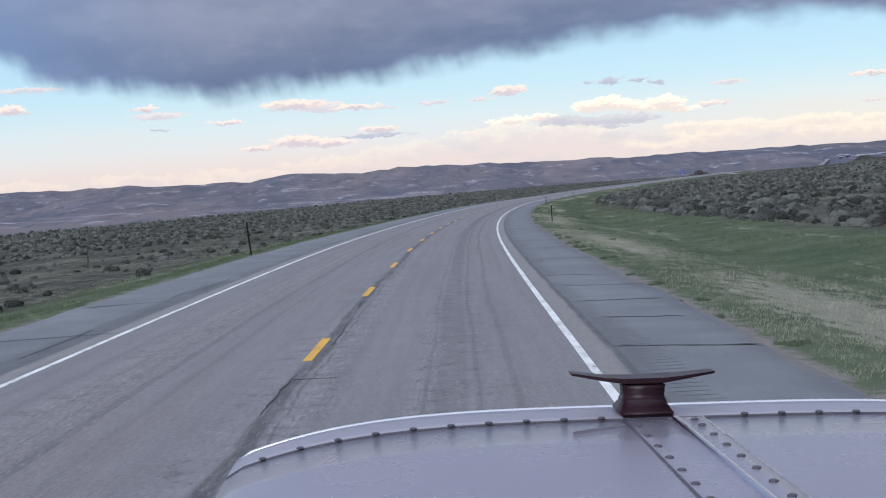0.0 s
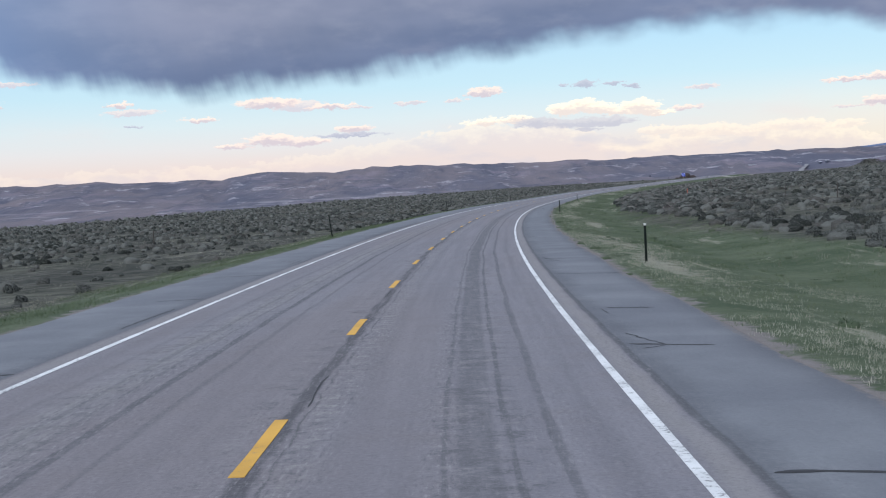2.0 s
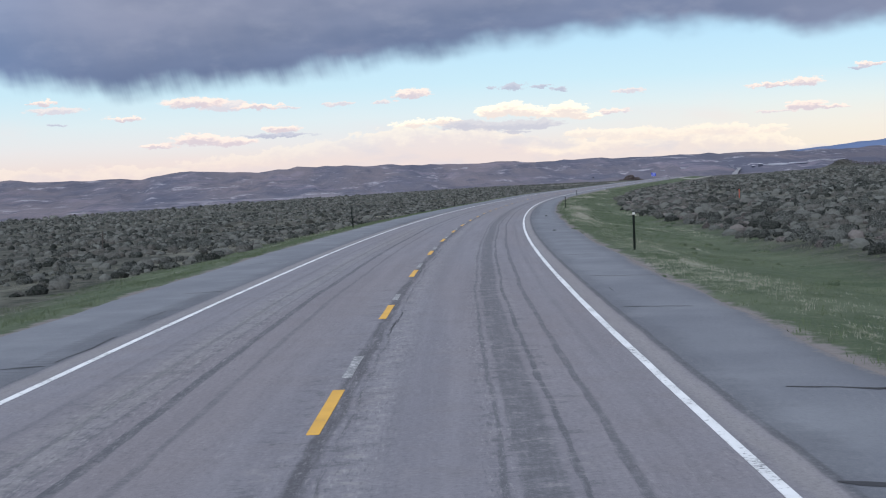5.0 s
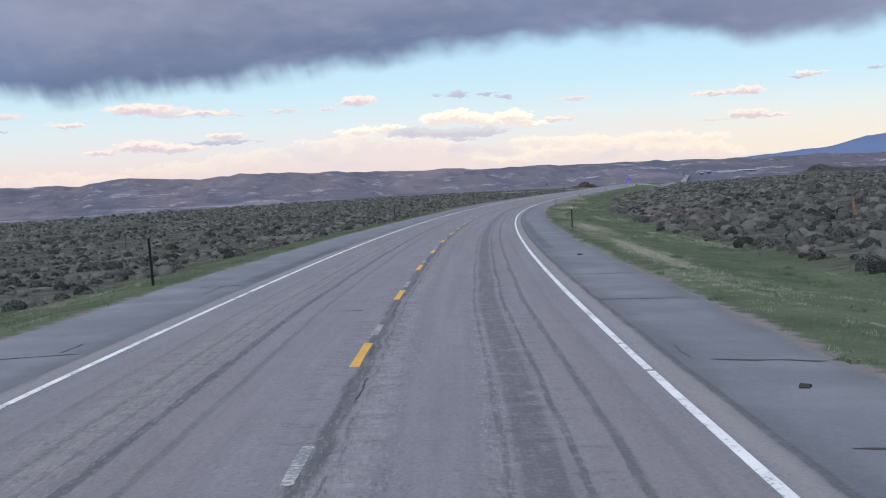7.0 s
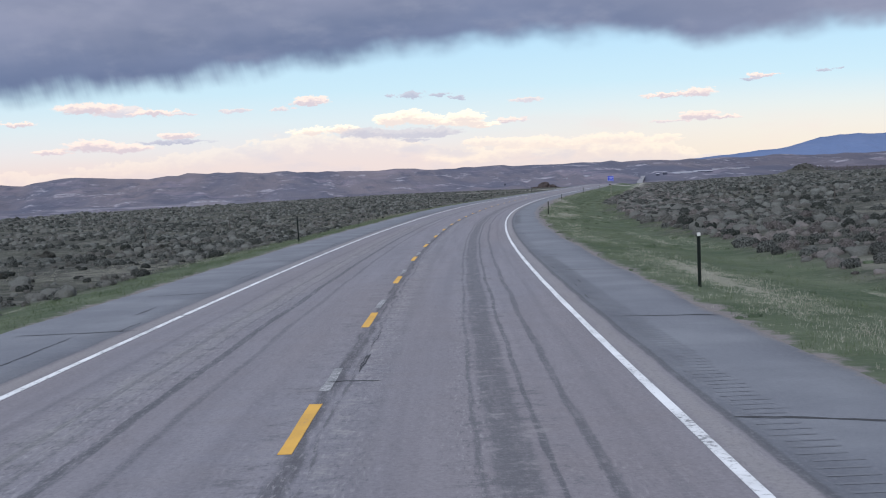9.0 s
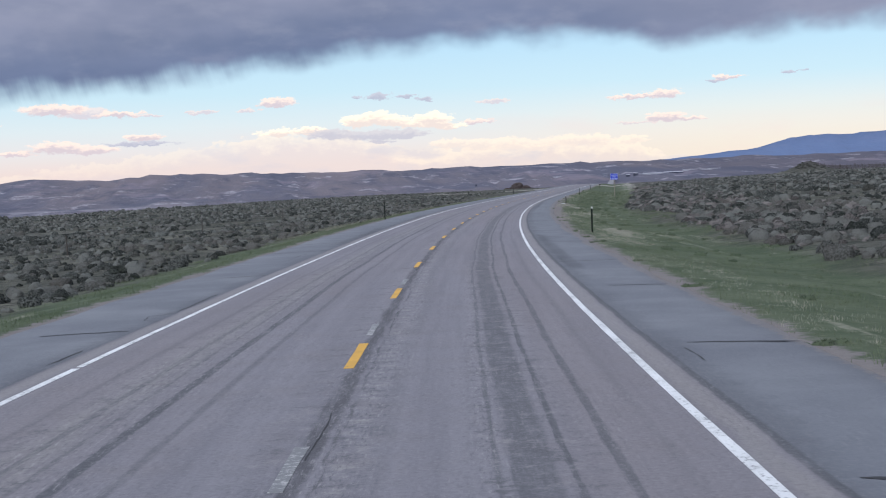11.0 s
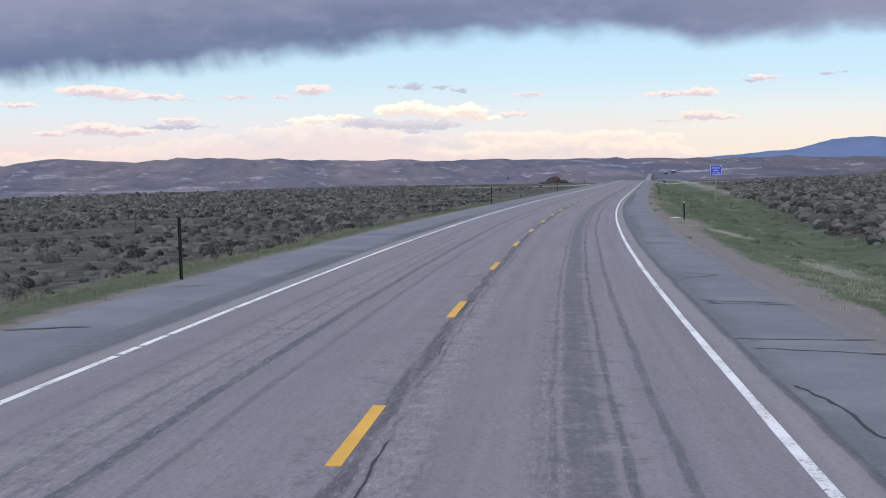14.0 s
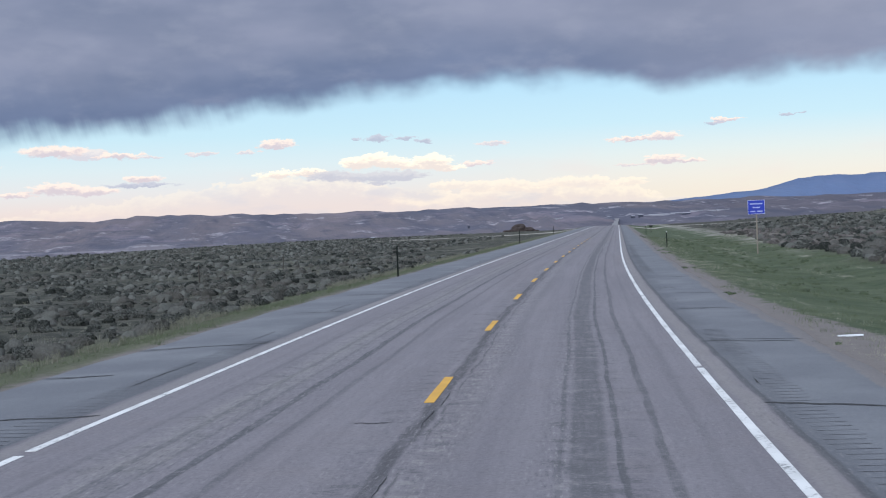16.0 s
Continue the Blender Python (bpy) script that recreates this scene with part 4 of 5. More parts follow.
tyre_scrap(245.1, 5.5, 0.30)
tyre_scrap(211.4, 5.35, 0.18)
plank = new("plank")
tagged(plank, "pale broken board lying on the gravel road edge", "board", "road debris")
plank.matrix_world = place(468.0, 7.25, None, 0.25)
part("board", box_bm(-0.25, 0.25, -0.05, 0.05, 0.0, 0.035, 0.006), MAT_SIGNWHITE, plank)
marker = stand("utility_marker", "orange utility marker post standing in the sagebrush", "marker post", 284.0, 25.0)
part("post", box_bm(-0.04, 0.04, -0.02, 0.02, -0.2, 0.85, 0.006), MAT_ORANGE, marker)

# ---- side road, far outcrop, town ----
c_u = np.concatenate([np.arange(-62, -6.0, 5.0), np.arange(7.2, 44, 5.0)])
for side, us in ((0, c_u[c_u < 0]), (1, c_u[c_u > 0])):
    verts, faces = [], []
    for i, u in enumerate(us):
        wide = 5.0 + 9.0 * math.exp(-(abs(u) - 7) / 6)
        for ds, dz in ((-wide - 0.6, -0.25), (-wide, 0.07), (wide, 0.07), (wide + 0.6, -0.25)):
            s = 806 + ds + 0.05 * (u if u > 0 else -u)
            x, y = ground_xy(s, u)
            verts.append((float(x), float(y), float(max(land_z(s, u), land_z(806, u)) + dz)))
        if i:
            b = 4 * i
            faces += [(b - 4 + k, b - 3 + k, b + 1 + k, b + k) for k in range(3)]
    MAT_GRAVEL = bpy.data.materials.get("pale_gravel") or plain("pale_gravel", (0.30, 0.275, 0.25), 0.95, 0.0, 0.2, 0.4)
    tagged(put_mesh("side_road", verts, faces, MAT_GRAVEL), "pale gravel side road meeting the highway", "road", "", "structure")


def lump(bm, centre, size, seed, level=2, rough=0.35):
    """A knobbly closed lump."""
    made = bmesh.ops.create_icosphere(bm, subdivisions=level, radius=1.0)["verts"]
    for v in made:
        n = noise.fractal(v.co * 1.4 + Vector((seed, seed * 2, 0)), 0.8, 2.0, 3)
        v.co = Vector(centre) + Vector((v.co.x * size[0], v.co.y * size[1], v.co.z * size[2])) * (1 + rough * n)


def outcrop():
    s, u = 1128.0, -45.0
    ob = stand("rock_outcrop", "dark brown rock outcrop with scrub far out on the plain", "rock outcrop", s, u)
    for x, y, z, sz in ((0, 0, 1.9, (4.2, 3.0, 2.6)), (4.6, 0.5, 1.3, (3.2, 2.4, 1.7)), (-4.6, 0.8, 0.8, (3.4, 2.0, 1.3)), (7.6, 0.2, 0.5, (2.6, 1.8, 0.9))):
        bm = bmesh.new()
        lump(bm, (x, y, z), sz, x + 3.3, 3, 0.4)
        part("boulder", bm, MAT_ROCK, ob)


outcrop()

from mathutils.bvhtree import BVHTree

TREES = []
for ob in (bpy.data.objects["hills"], ground):
    TREES.append(BVHTree.FromPolygons([v.co[:] for v in ob.data.vertices], [p.vertices[:] for p in ob.data.polygons]))


def top_at(x, y):
    best = -99.0
    for t in TREES:
        hit = t.ray_cast(Vector((x, y, 500)), Vector((0, 0, -1)))
        if hit[0] is not None:
            best = max(best, hit[0].z)
    return best


def far_shed(az, r, length, height, wall, label):
    x, y = 105 + r * math.sin(az), 430 + r * math.cos(az)
    ob = new("shed")
    tagged(ob, label, "building", "far sheds in the valley")
    ob.matrix_world = Matrix.Translation((x, y, top_at(x, y) - 0.5)) @ Matrix.Rotation(-az + 0.2, 4, "Z")
    part("wall", box_bm(-length / 2, length / 2, -5, 5, -6.0, height), wall, ob)
    bm = bmesh.new()
    pts = [(-length / 2 - 0.5, -5.6, height), (-length / 2 - 0.5, 0, height + (1.5 if height > 2 else 0.4)), (-length / 2 - 0.5, 5.6, height)]
    a = [bm.verts.new(p) for p in pts]
    c = [bm.verts.new((-p[0], p[1], p[2])) for p in pts]
    bm.faces.new(a)
    bm.faces.new(c[::-1])
    for i in range(3):
        j = (i + 1) % 3
        bm.faces.new((a[i], c[i], c[j], a[j]))
    part("roof", bm, MAT_ROOF, ob)


for az, r, ln, h, wall in ((0.2745, 2830, 6, 3.5, MAT_BARN), (0.2800, 2800, 8, 5.0, MAT_BARN), (0.2865, 2850, 26, 2.0, MAT_ROOF), (0.2930, 2870, 40, 2.2, MAT_ROOF), (0.2995, 2890, 30, 2.0, MAT_ROOF),
                           (0.3050, 2910, 18, 3.0, MAT_BARN), (0.3110, 2920, 26, 3.2, MAT_BARN), (0.3215, 2960, 34, 1.6, MAT_ROOF), (0.3300, 2960, 46, 1.8, MAT_ROOF), (0.3385, 2950, 26, 1.6, MAT_ROOF),
                           (0.2050, 2900, 26, 1.4, MAT_ROOF), (0.2250, 2950, 34, 1.4, MAT_ROOF), (0.2560, 3000, 24, 1.4, MAT_ROOF), (0.0850, 2400, 9, 2.5, MAT_ROOF)):
    far_shed(az, r, ln, h, wall, "far dark shed with a pale roof" if wall is MAT_BARN else "far low pale building")

# the highway where it climbs again beyond the dip
verts, faces = [], []
for i, r in enumerate(np.linspace(2480, 2960, 25)):
    az = 0.2590 + (r - 2480) * 1.0e-5
    for off in (-5.5, 5.5):
        x, y = 105 + r * math.sin(az) + off * math.cos(az), 430 + r * math.cos(az) - off * math.sin(az)
        verts.append((x, y, top_at(105 + r * math.sin(az), 430 + r * math.cos(az)) + 1.5))
    if i:
        faces.append((2 * i - 2, 2 * i - 1, 2 * i + 1, 2 * i))
tagged(put_mesh("far_road", verts, faces, plain("far_asphalt", (0.20, 0.195, 0.205), 0.9, 0.0, 0.15, 0.05)), "far stretch of the highway climbing the hills", "road", "", "structure")

# ---- the truck's nose, where it stands at the start ----
HOOD_MID = 0.4045


def hood_z(x):
    a = min(abs(x - HOOD_MID) / 0.74, 1.0)
    return 2.35 - 0.3600 - 0.0885 * a ** 4


def hood_profile(x_from, x_to, n):
    return [(x, hood_z(x)) for x in np.linspace(x_from, x_to, n)]


def skin(prof, y_list, thick, lift=0.0):
    """A sheet of that thickness over a cross profile, along y."""
    bm = bmesh.new()
    top = [[bm.verts.new((x, y, z + lift)) for x, z in prof] for y in y_list]
    low = [[bm.verts.new((x, y, z + lift - thick)) for x, z in prof] for y in y_list]
    m, k = len(prof), len(y_list)
    for j in range(k - 1):
        for i in range(m - 1):
            bm.faces.new((top[j][i], top[j][i + 1], top[j + 1][i + 1], top[j + 1][i]))
            bm.faces.new((low[j][i], low[j + 1][i], low[j + 1][i + 1], low[j][i + 1]))
        bm.faces.new((top[j][0], top[j + 1][0], low[j + 1][0], low[j][0]))
        bm.faces.new((top[j][-1], low[j][-1], low[j + 1][-1], top[j + 1][-1]))
    for i in range(m - 1):
        bm.faces.new((top[0][i], low[0][i], low[0][i + 1], top[0][i + 1]))
        bm.faces.new((top[-1][i], top[-1][i + 1], low[-1][i + 1], low[-1][i]))
    for f in bm.faces:
        f.smooth = True
    bmesh.ops.recalc_face_normals(bm, faces=bm.faces)
    return bm


def truck_nose():
    hood_m, n, b = material("lavender_hood_paint", 0.24, 0.6, 0.5)
    p = n.add("ShaderNodeTexCoord").outputs["Object"]
    v = n.noise(p, 2.5, 4.0)
    n.put(b.inputs["Base Color"], n.mix(v, (0.35, 0.325, 0.39), (0.405, 0.375, 0.445)))
    n.put(b.inputs["Roughness"], n.math("MULTIPLY_ADD", n.noise(p, 5.0, 3.0), 0.12, 0.21))
    bump(n, b, n.noise(p, 9.0, 2.0), 0.03, 0.002)
    chrome = plain("polished_trim", (0.72, 0.71, 0.76), 0.18, 1.0, 0.06, 14.0)
    rivet_m = plain("dull_rivet", (0.07, 0.065, 0.08), 0.6, 0.2, 0.2, 40.0)
    red = plain("dark_red_enamel", (0.017, 0.0035, 0.008), 0.36, 0.0, 0.3, 25.0, 0.3)
    dark = plain("dark_underbody", (0.03, 0.03, 0.033), 0.7, 0.2, 0.3, 6.0)
    ob = new("truck_nose")
    tagged(ob, "lavender-silver truck hood with rivets and dark red winged ornament", "truck hood")
    turn = Matrix.Rotation(radians(2.29), 4, "Z") @ Matrix.Rotation(radians(1.937), 4, "Y")
    eye = Vector((2.292, 0.025, 2.341))
    ob.matrix_world = Matrix.Translation(eye - turn @ Vector((0, 0, 2.35))) @ turn
    seam_m = plain("dark_seam", (0.075, 0.070, 0.088), 0.7, 0.1, 0.2, 30.0)
    rim_m = plain("lavender_rim_paint", (0.30, 0.282, 0.335), 0.42, 0.35, 0.08, 6.0)
    ys = np.linspace(0.70, 2.094, 9)
    edge = hood_z(HOOD_MID - 0.655)
    left = [(HOOD_MID - 0.72, 1.10), (HOOD_MID - 0.72, 1.5), (HOOD_MID - 0.718, 1.74), (HOOD_MID - 0.712, edge - 0.085), (HOOD_MID - 0.700, edge - 0.045), (HOOD_MID - 0.681, edge - 0.016)] + hood_profile(HOOD_MID - 0.655, HOOD_MID - 0.001, 28)
    right = [(2 * HOOD_MID - x, z) for x, z in left[::-1]]
    part("left_panel", skin(left, ys, 0.012), hood_m, ob)
    part("right_panel", skin(right, ys, 0.012), hood_m, ob)
    rim = left[5:] + right[:-5]
    part("front_rim", skin(rim, [2.097, 2.13, 2.17, 2.213], 0.010, 0.002), rim_m, ob)
    part("rim_edge", skin(rim, [2.2105, 2.2145, 2.2185], 0.014, 0.0042), chrome, ob, "bright polished edge strip")
    part("seam", skin(rim, [2.0930, 2.0968], 0.004, 0.0024), seam_m, ob, "dark seam between rim and panels")
    part("hinge_strip", skin(hood_profile(HOOD_MID - 0.074, HOOD_MID + 0.043, 7), ys, 0.004, 0.0022), hood_m, ob)
    # strip edges: the left one dark, the right one bright
    for x in (HOOD_MID - 0.0755, HOOD_MID + 0.0445):
        part("strip_edge", skin(hood_profile(x - 0.0012, x + 0.0012, 2), ys, 0.003, 0.0024), seam_m if x < HOOD_MID else chrome, ob)
    bm = bmesh.new()
    bmesh.ops.create_cone(bm, cap_ends=True, segments=10, radius1=0.0055, radius2=0.0055, depth=1.36,
                          matrix=Matrix.Translation((HOOD_MID - 0.002, 1.39, hood_z(HOOD_MID) + 0.0035)) @ Matrix.Rotation(radians(90), 4, "X"))
    part("hinge_rod", bm, chrome, ob, "polished hinge rod")
    bm = bmesh.new()
    bmesh.ops.create_uvsphere(bm, u_segments=8, v_segments=5, radius=1.0)
    for q in bm.verts:
        q.co = Vector((q.co.x * 0.0062, q.co.y * 0.0062, q.co.z * 0.0025))
    first = part("rivet", bm, rivet_m, ob)
    spots = [(HOOD_MID - 0.0665, 2.023 - 0.0803 * k, 0.0040) for k in range(15)] + [(HOOD_MID + 0.0267, 2.015 - 0.0787 * k, 0.0040) for k in range(15)] + [(HOOD_MID + 0.0267, 2.065, 0.0040)]
    spots += [(HOOD_MID + side * (0.1095 + 0.0573 * k), 2.0945, 0.0050) for k in range(10) for side in (-1, 1)]
    for k, (x, y, up) in enumerate(spots):
        r = first if k == 0 else new("rivet", first.data)
        r.parent = ob
        r.location = (x, y, hood_z(x) + up - 0.001)
    # thin darker streak on the hood beside the ornament
    bm = bmesh.new()
    rows = [[bm.verts.new((HOOD_MID - 0.166 + 0.084 * f + sx * 0.0, 1.991 + 0.054 * f + sy * 0.005 * (0.5 + 0.5 * f), hood_z(HOOD_MID - 0.166 + 0.084 * f) + 0.0022 + dz)) for sx, sy, dz in ((0, -1, -0.002), (0, 0, 0.001), (0, 1, -0.002))] for f in np.linspace(0, 1, 6)]
    for p0, p1 in zip(rows, rows[1:]):
        for i in range(2):
            bm.faces.new((p0[i], p1[i], p1[i + 1], p0[i + 1]))
    part("hood_streak", bm, plain("darker_streak", (0.13, 0.115, 0.14), 0.6, 0.2, 0.3, 60.0), ob, "thin darker streak on the hood")
    # winged ornament on its foot
    base = hood_z(HOOD_MID)
    bm = bmesh.new()
    rows = []
    for z, hx, hy in ((base + 0.004, 0.043, 0.055), (base + 0.013, 0.038, 0.045), (base + 0.024, 0.031, 0.030), (base + 0.038, 0.030, 0.026), (base + 0.052, 0.034, 0.027)):
        rows.append([bm.verts.new((HOOD_MID - 0.038 + sx * hx, 2.146 + sy * hy, z)) for sx, sy in ((-1, -1), (1, -1), (1, 1), (-1, 1))])
    for a, c in zip(rows, rows[1:]):
        for i in range(4):
            bm.faces.new((a[i], a[(i + 1) % 4], c[(i + 1) % 4], c[i]))
    bm.faces.new(rows[0][::-1])
    bm.faces.new(rows[-1])
    bmesh.ops.bevel(bm, geom=bm.edges[:], offset=0.004, segments=2, affect="EDGES")
    for f in bm.faces:
        f.smooth = True
    ornament = part("hood_ornament", bm, red, ob, "dark red winged hood ornament")
    bm = bmesh.new()
    secs = []
    for x, up, hy, th in ((-0.113, 0.012, 0.016, 0.0018), (-0.06, 0.003, 0.025, 0.0028), (-0.03, 0.0, 0.028, 0.004), (0.03, 0.0, 0.028, 0.004), (0.06, 0.003, 0.025, 0.0028), (0.113, 0.009, 0.016, 0.0018)):
        secs.append([bm.verts.new((HOOD_MID - 0.038 + x, 2.146 + sy * hy, base + 0.055 + up + sz * th)) for sy, sz in ((-1, -1), (1, -1), (1, 1), (-1, 1))])
    for a, c in zip(secs, secs[1:]):
        for i in range(4):
            bm.faces.new((a[i], a[(i + 1) % 4], c[(i + 1) % 4], c[i]))
    bm.faces.new(secs[0])
    bm.faces.new(secs[-1][::-1])
    bmesh.ops.recalc_face_normals(bm, faces=bm.faces)
    bmesh.ops.bevel(bm, geom=bm.edges[:], offset=0.002, segments=2, affect="EDGES")
    part("wing", bm, red, ornament)
    # what carries it
    part("grille_shell", box_bm(HOOD_MID - 0.62, HOOD_MID + 0.62, 2.02, 2.15, 0.62, 1.84, 0.03), chrome, ob)
    part("chassis", box_bm(HOOD_MID - 0.45, HOOD_MID + 0.45, 0.72, 2.05, 0.55, 1.15, 0.02), dark, ob)
    for side, lift in ((-1, -0.055), (1, 0.04)):
        bm = bmesh.new()
        bmesh.ops.create_cone(bm, cap_ends=True, segments=40, radius1=0.52, radius2=0.52, depth=0.28, matrix=Matrix.Rotation(radians(90), 4, "Y"))
        bmesh.ops.bevel(bm, geom=[e for e in bm.edges if len(e.link_faces) == 2 and e.calc_face_angle() > 1.0], offset=0.05, segments=3, affect="EDGES")
        bmesh.ops.translate(bm, verts=bm.verts, vec=(HOOD_MID + side * 0.98, 1.55, 0.52 + lift))
        wheel = part("wheel", bm, MAT_RUBBER, ob, "black truck tyre")
        bm = bmesh.new()
        bmesh.ops.create_cone(bm, cap_ends=True, segments=32, radius1=0.29, radius2=0.29, depth=0.29, matrix=Matrix.Rotation(radians(90), 4, "Y"))
        bmesh.ops.translate(bm, verts=bm.verts, vec=(HOOD_MID + side * 0.985, 1.55, 0.52 + lift))
        part("rim", bm, chrome, wheel)
    part("axle", box_bm(HOOD_MID - 0.9, HOOD_MID + 0.9, 1.48, 1.62, 0.44, 0.58, 0.02), dark, ob)


truck_nose()

# ---- vegetation ----
RS = np.random.RandomState(5)


def bush_template(rings, spokes, n, seed, leaf=0.12):
    """A low lobed mound about one metre across, undercut at its foot and set with fine twigs. Gives its points and triangles."""
    r = np.random.RandomState(seed)
    ph = r.uniform(0, 6.28, 6)

    def reach(az, up):
        return 0.46 * (1 + 0.16 * np.sin(2 * az + ph[0]) + 0.12 * np.sin(4 * az + ph[1] + 2 * up) + 0.10 * np.sin(7 * az + ph[2] + 4 * up))

    pts, tris = [], []
    for j in range(rings):
        up = (j / rings) * 1.42
        for i in range(spokes):
            az = 2 * math.pi * (i + 0.5 * (j % 2)) / spokes
            q = reach(az, up) * r.uniform(0.88, 1.12)
            flat = 0.86 if j == 0 else math.cos(up) ** 1.25
            pts.append((q * flat * math.cos(az), q * flat * math.sin(az), -0.08 if j == 0 else 0.04 + 0.86 * q * math.sin(up)))
    pts.append((r.normal() * 0.04, r.normal() * 0.04, 0.48 * r.uniform(0.9, 1.1)))
    for j in range(rings - 1):
        for i in range(spokes):
            k, m = (i + 1) % spokes, j % 2
            a, c = j * spokes, (j + 1) * spokes
            if m == 0:
                tris += [(a + i, a + k, c + i), (a + k, c + k, c + i)]
            else:
                tris += [(a + i, a + k, c + k), (a + i, c + k, c + i)]
    a = (rings - 1) * spokes
    tris += [(a + i, a + (i + 1) % spokes, rings * spokes) for i in range(spokes)]
    base = len(pts)
    d = r.normal(size=(n, 3))
    d[:, 2] = np.abs(d[:, 2]) * 1.2 + 0.15
    d /= np.linalg.norm(d, axis=1)[:, None]
    az, up = np.arctan2(d[:, 1], d[:, 0]), np.arcsin(d[:, 2])
    q = reach(az, up) * r.uniform(0.85, 0.98, n)
    root = np.stack([q * np.cos(up) ** 1.2 * np.cos(az), q * np.cos(up) ** 1.2 * np.sin(az), 0.04 + 0.86 * q * np.sin(up)], 1)
    tip = root + (d + r.normal(scale=0.35, size=(n, 3)) + [0, 0, 0.8]) * (leaf * r.uniform(0.5, 1.2, n))[:, None]
    side = np.cross(d, r.normal(size=(n, 3)))
    side /= np.linalg.norm(side, axis=1)[:, None] + 1e-6
    w = (leaf * r.uniform(0.14, 0.26, n))[:, None]
    v = np.stack([root - side * w, root + side * w, tip], 1).reshape(-1, 3)
    return np.concatenate([np.array(pts), v]), np.concatenate([np.array(tris), base + np.arange(3 * n).reshape(-1, 3)]), np.concatenate([np.ones(len(tris)), np.zeros(n)])


def tuft_template(n, seed, spread, height):
    r = np.random.RandomState(seed)
    a = r.uniform(0, 2 * math.pi, n)
    rad = r.uniform(0, spread, n)
    foot = np.stack([np.cos(a) * rad, np.sin(a) * rad, np.full(n, -0.03)], 1)
    tip = foot + np.stack([r.normal(scale=0.35 * height, size=n), r.normal(scale=0.35 * height, size=n), height * r.uniform(0.6, 1.2, n)], 1)
    b = a + math.pi / 2 + r.normal(scale=0.5, size=n)
    side = np.stack([np.cos(b), np.sin(b), 0 * b], 1) * (0.005 * r.uniform(0.7, 1.4, n))[:, None]
    return np.stack([foot - side, foot + side, tip], 1).reshape(-1, 3), np.arange(3 * n).reshape(-1, 3), np.zeros(n)


def scatter(name, templates, s, u, size, tall, mat, label, category, body=None):
    """One mesh of many plants."""
    x, y = ground_xy(s, u)
    z = land_z(s, u)
    turn = RS.uniform(0, 2 * math.pi, len(s))
    pick = RS.randint(0, len(templates), len(s))
    out, faces, kinds, count = [], [], [], 0
    for k, (t, f, kind) in enumerate(templates):
        i = np.where(pick == k)[0]
        c, sn = np.cos(turn[i])[:, None], np.sin(turn[i])[:, None]
        vx = (t[None, :, 0] * c - t[None, :, 1] * sn) * size[i][:, None] + x[i][:, None]
        vy = (t[None, :, 0] * sn + t[None, :, 1] * c) * size[i][:, None] + y[i][:, None]
        vz = t[None, :, 2] * (size[i] * tall[i])[:, None] + z[i][:, None]
        out.append(np.stack([vx, vy, vz], -1).reshape(-1, 3))
        faces.append((f[None] + (count + len(t) * np.arange(len(i)))[:, None, None]).reshape(-1, 3))
        kinds.append(np.tile(kind, len(i)))
        count += len(t) * len(i)
    ob = put_tris(name, np.concatenate(out), np.concatenate(faces), mat, body, np.concatenate(kinds) if body is not None else None)
    return tagged(ob, label, category, "", "stuff")


def sow(n, s0, s1, u0, u1, keep=None):
    s, u = RS.uniform(s0, s1, n), RS.uniform(u0, u1, n)
    if keep is not None:
        k = RS.uniform(0, 1, n) < keep(s, u)
        s, u = s[k], u[k]
    return s, u


def clumpy(s, u):
    """How densely brush grows: thickets, with open grassy breaks drawn out along the slope."""
    return np.clip(0.60 + 0.75 * wave(s, u, 5.0, 2.2) + 0.75 * wave(s * 0.3, u, 8.0, 0.7), 0.06, 1)


near_t = [bush_template(4, 9, 46, 40 + k, 0.075) for k in range(8)]
mid_t = [bush_template(3, 7, 8, 60 + k, 0.10) for k in range(6)]
low_t = [bush_template(2, 5, 2, 80 + k, 0.16) for k in range(6)]


def edge_right(s):
    return np.interp(s, [60, 150, 187, 217, 265, 390, 417, 450, 484, 540], [19.0, 16.0, 15.2, 13.8, 13.4, 14.3, 15.2, 14.2, 15.2, 17.0]) + 0.9 * wave(s, 0 * s, 19.0, 4.0)


def edge_left(s):
    return np.interp(s, [100, 113, 148, 162, 185, 205, 390, 450], [-40.0, -37.0, -26.0, -20.0, -15.0, -11.2, -11.0, -9.5]) - 1.0 * wave(s, 0 * s, 17.0, 6.0)


def sage_sizes(n):
    return 0.30 + 0.62 * RS.uniform(0, 1, n) ** 2.2, RS.uniform(0.65, 1.0, n)


bands = [("near", near_t, 1.25, (12.5, 22)), ("mid", mid_t, 0.86, (22, 52)), ("low", low_t, 0.36, (52, 165))]
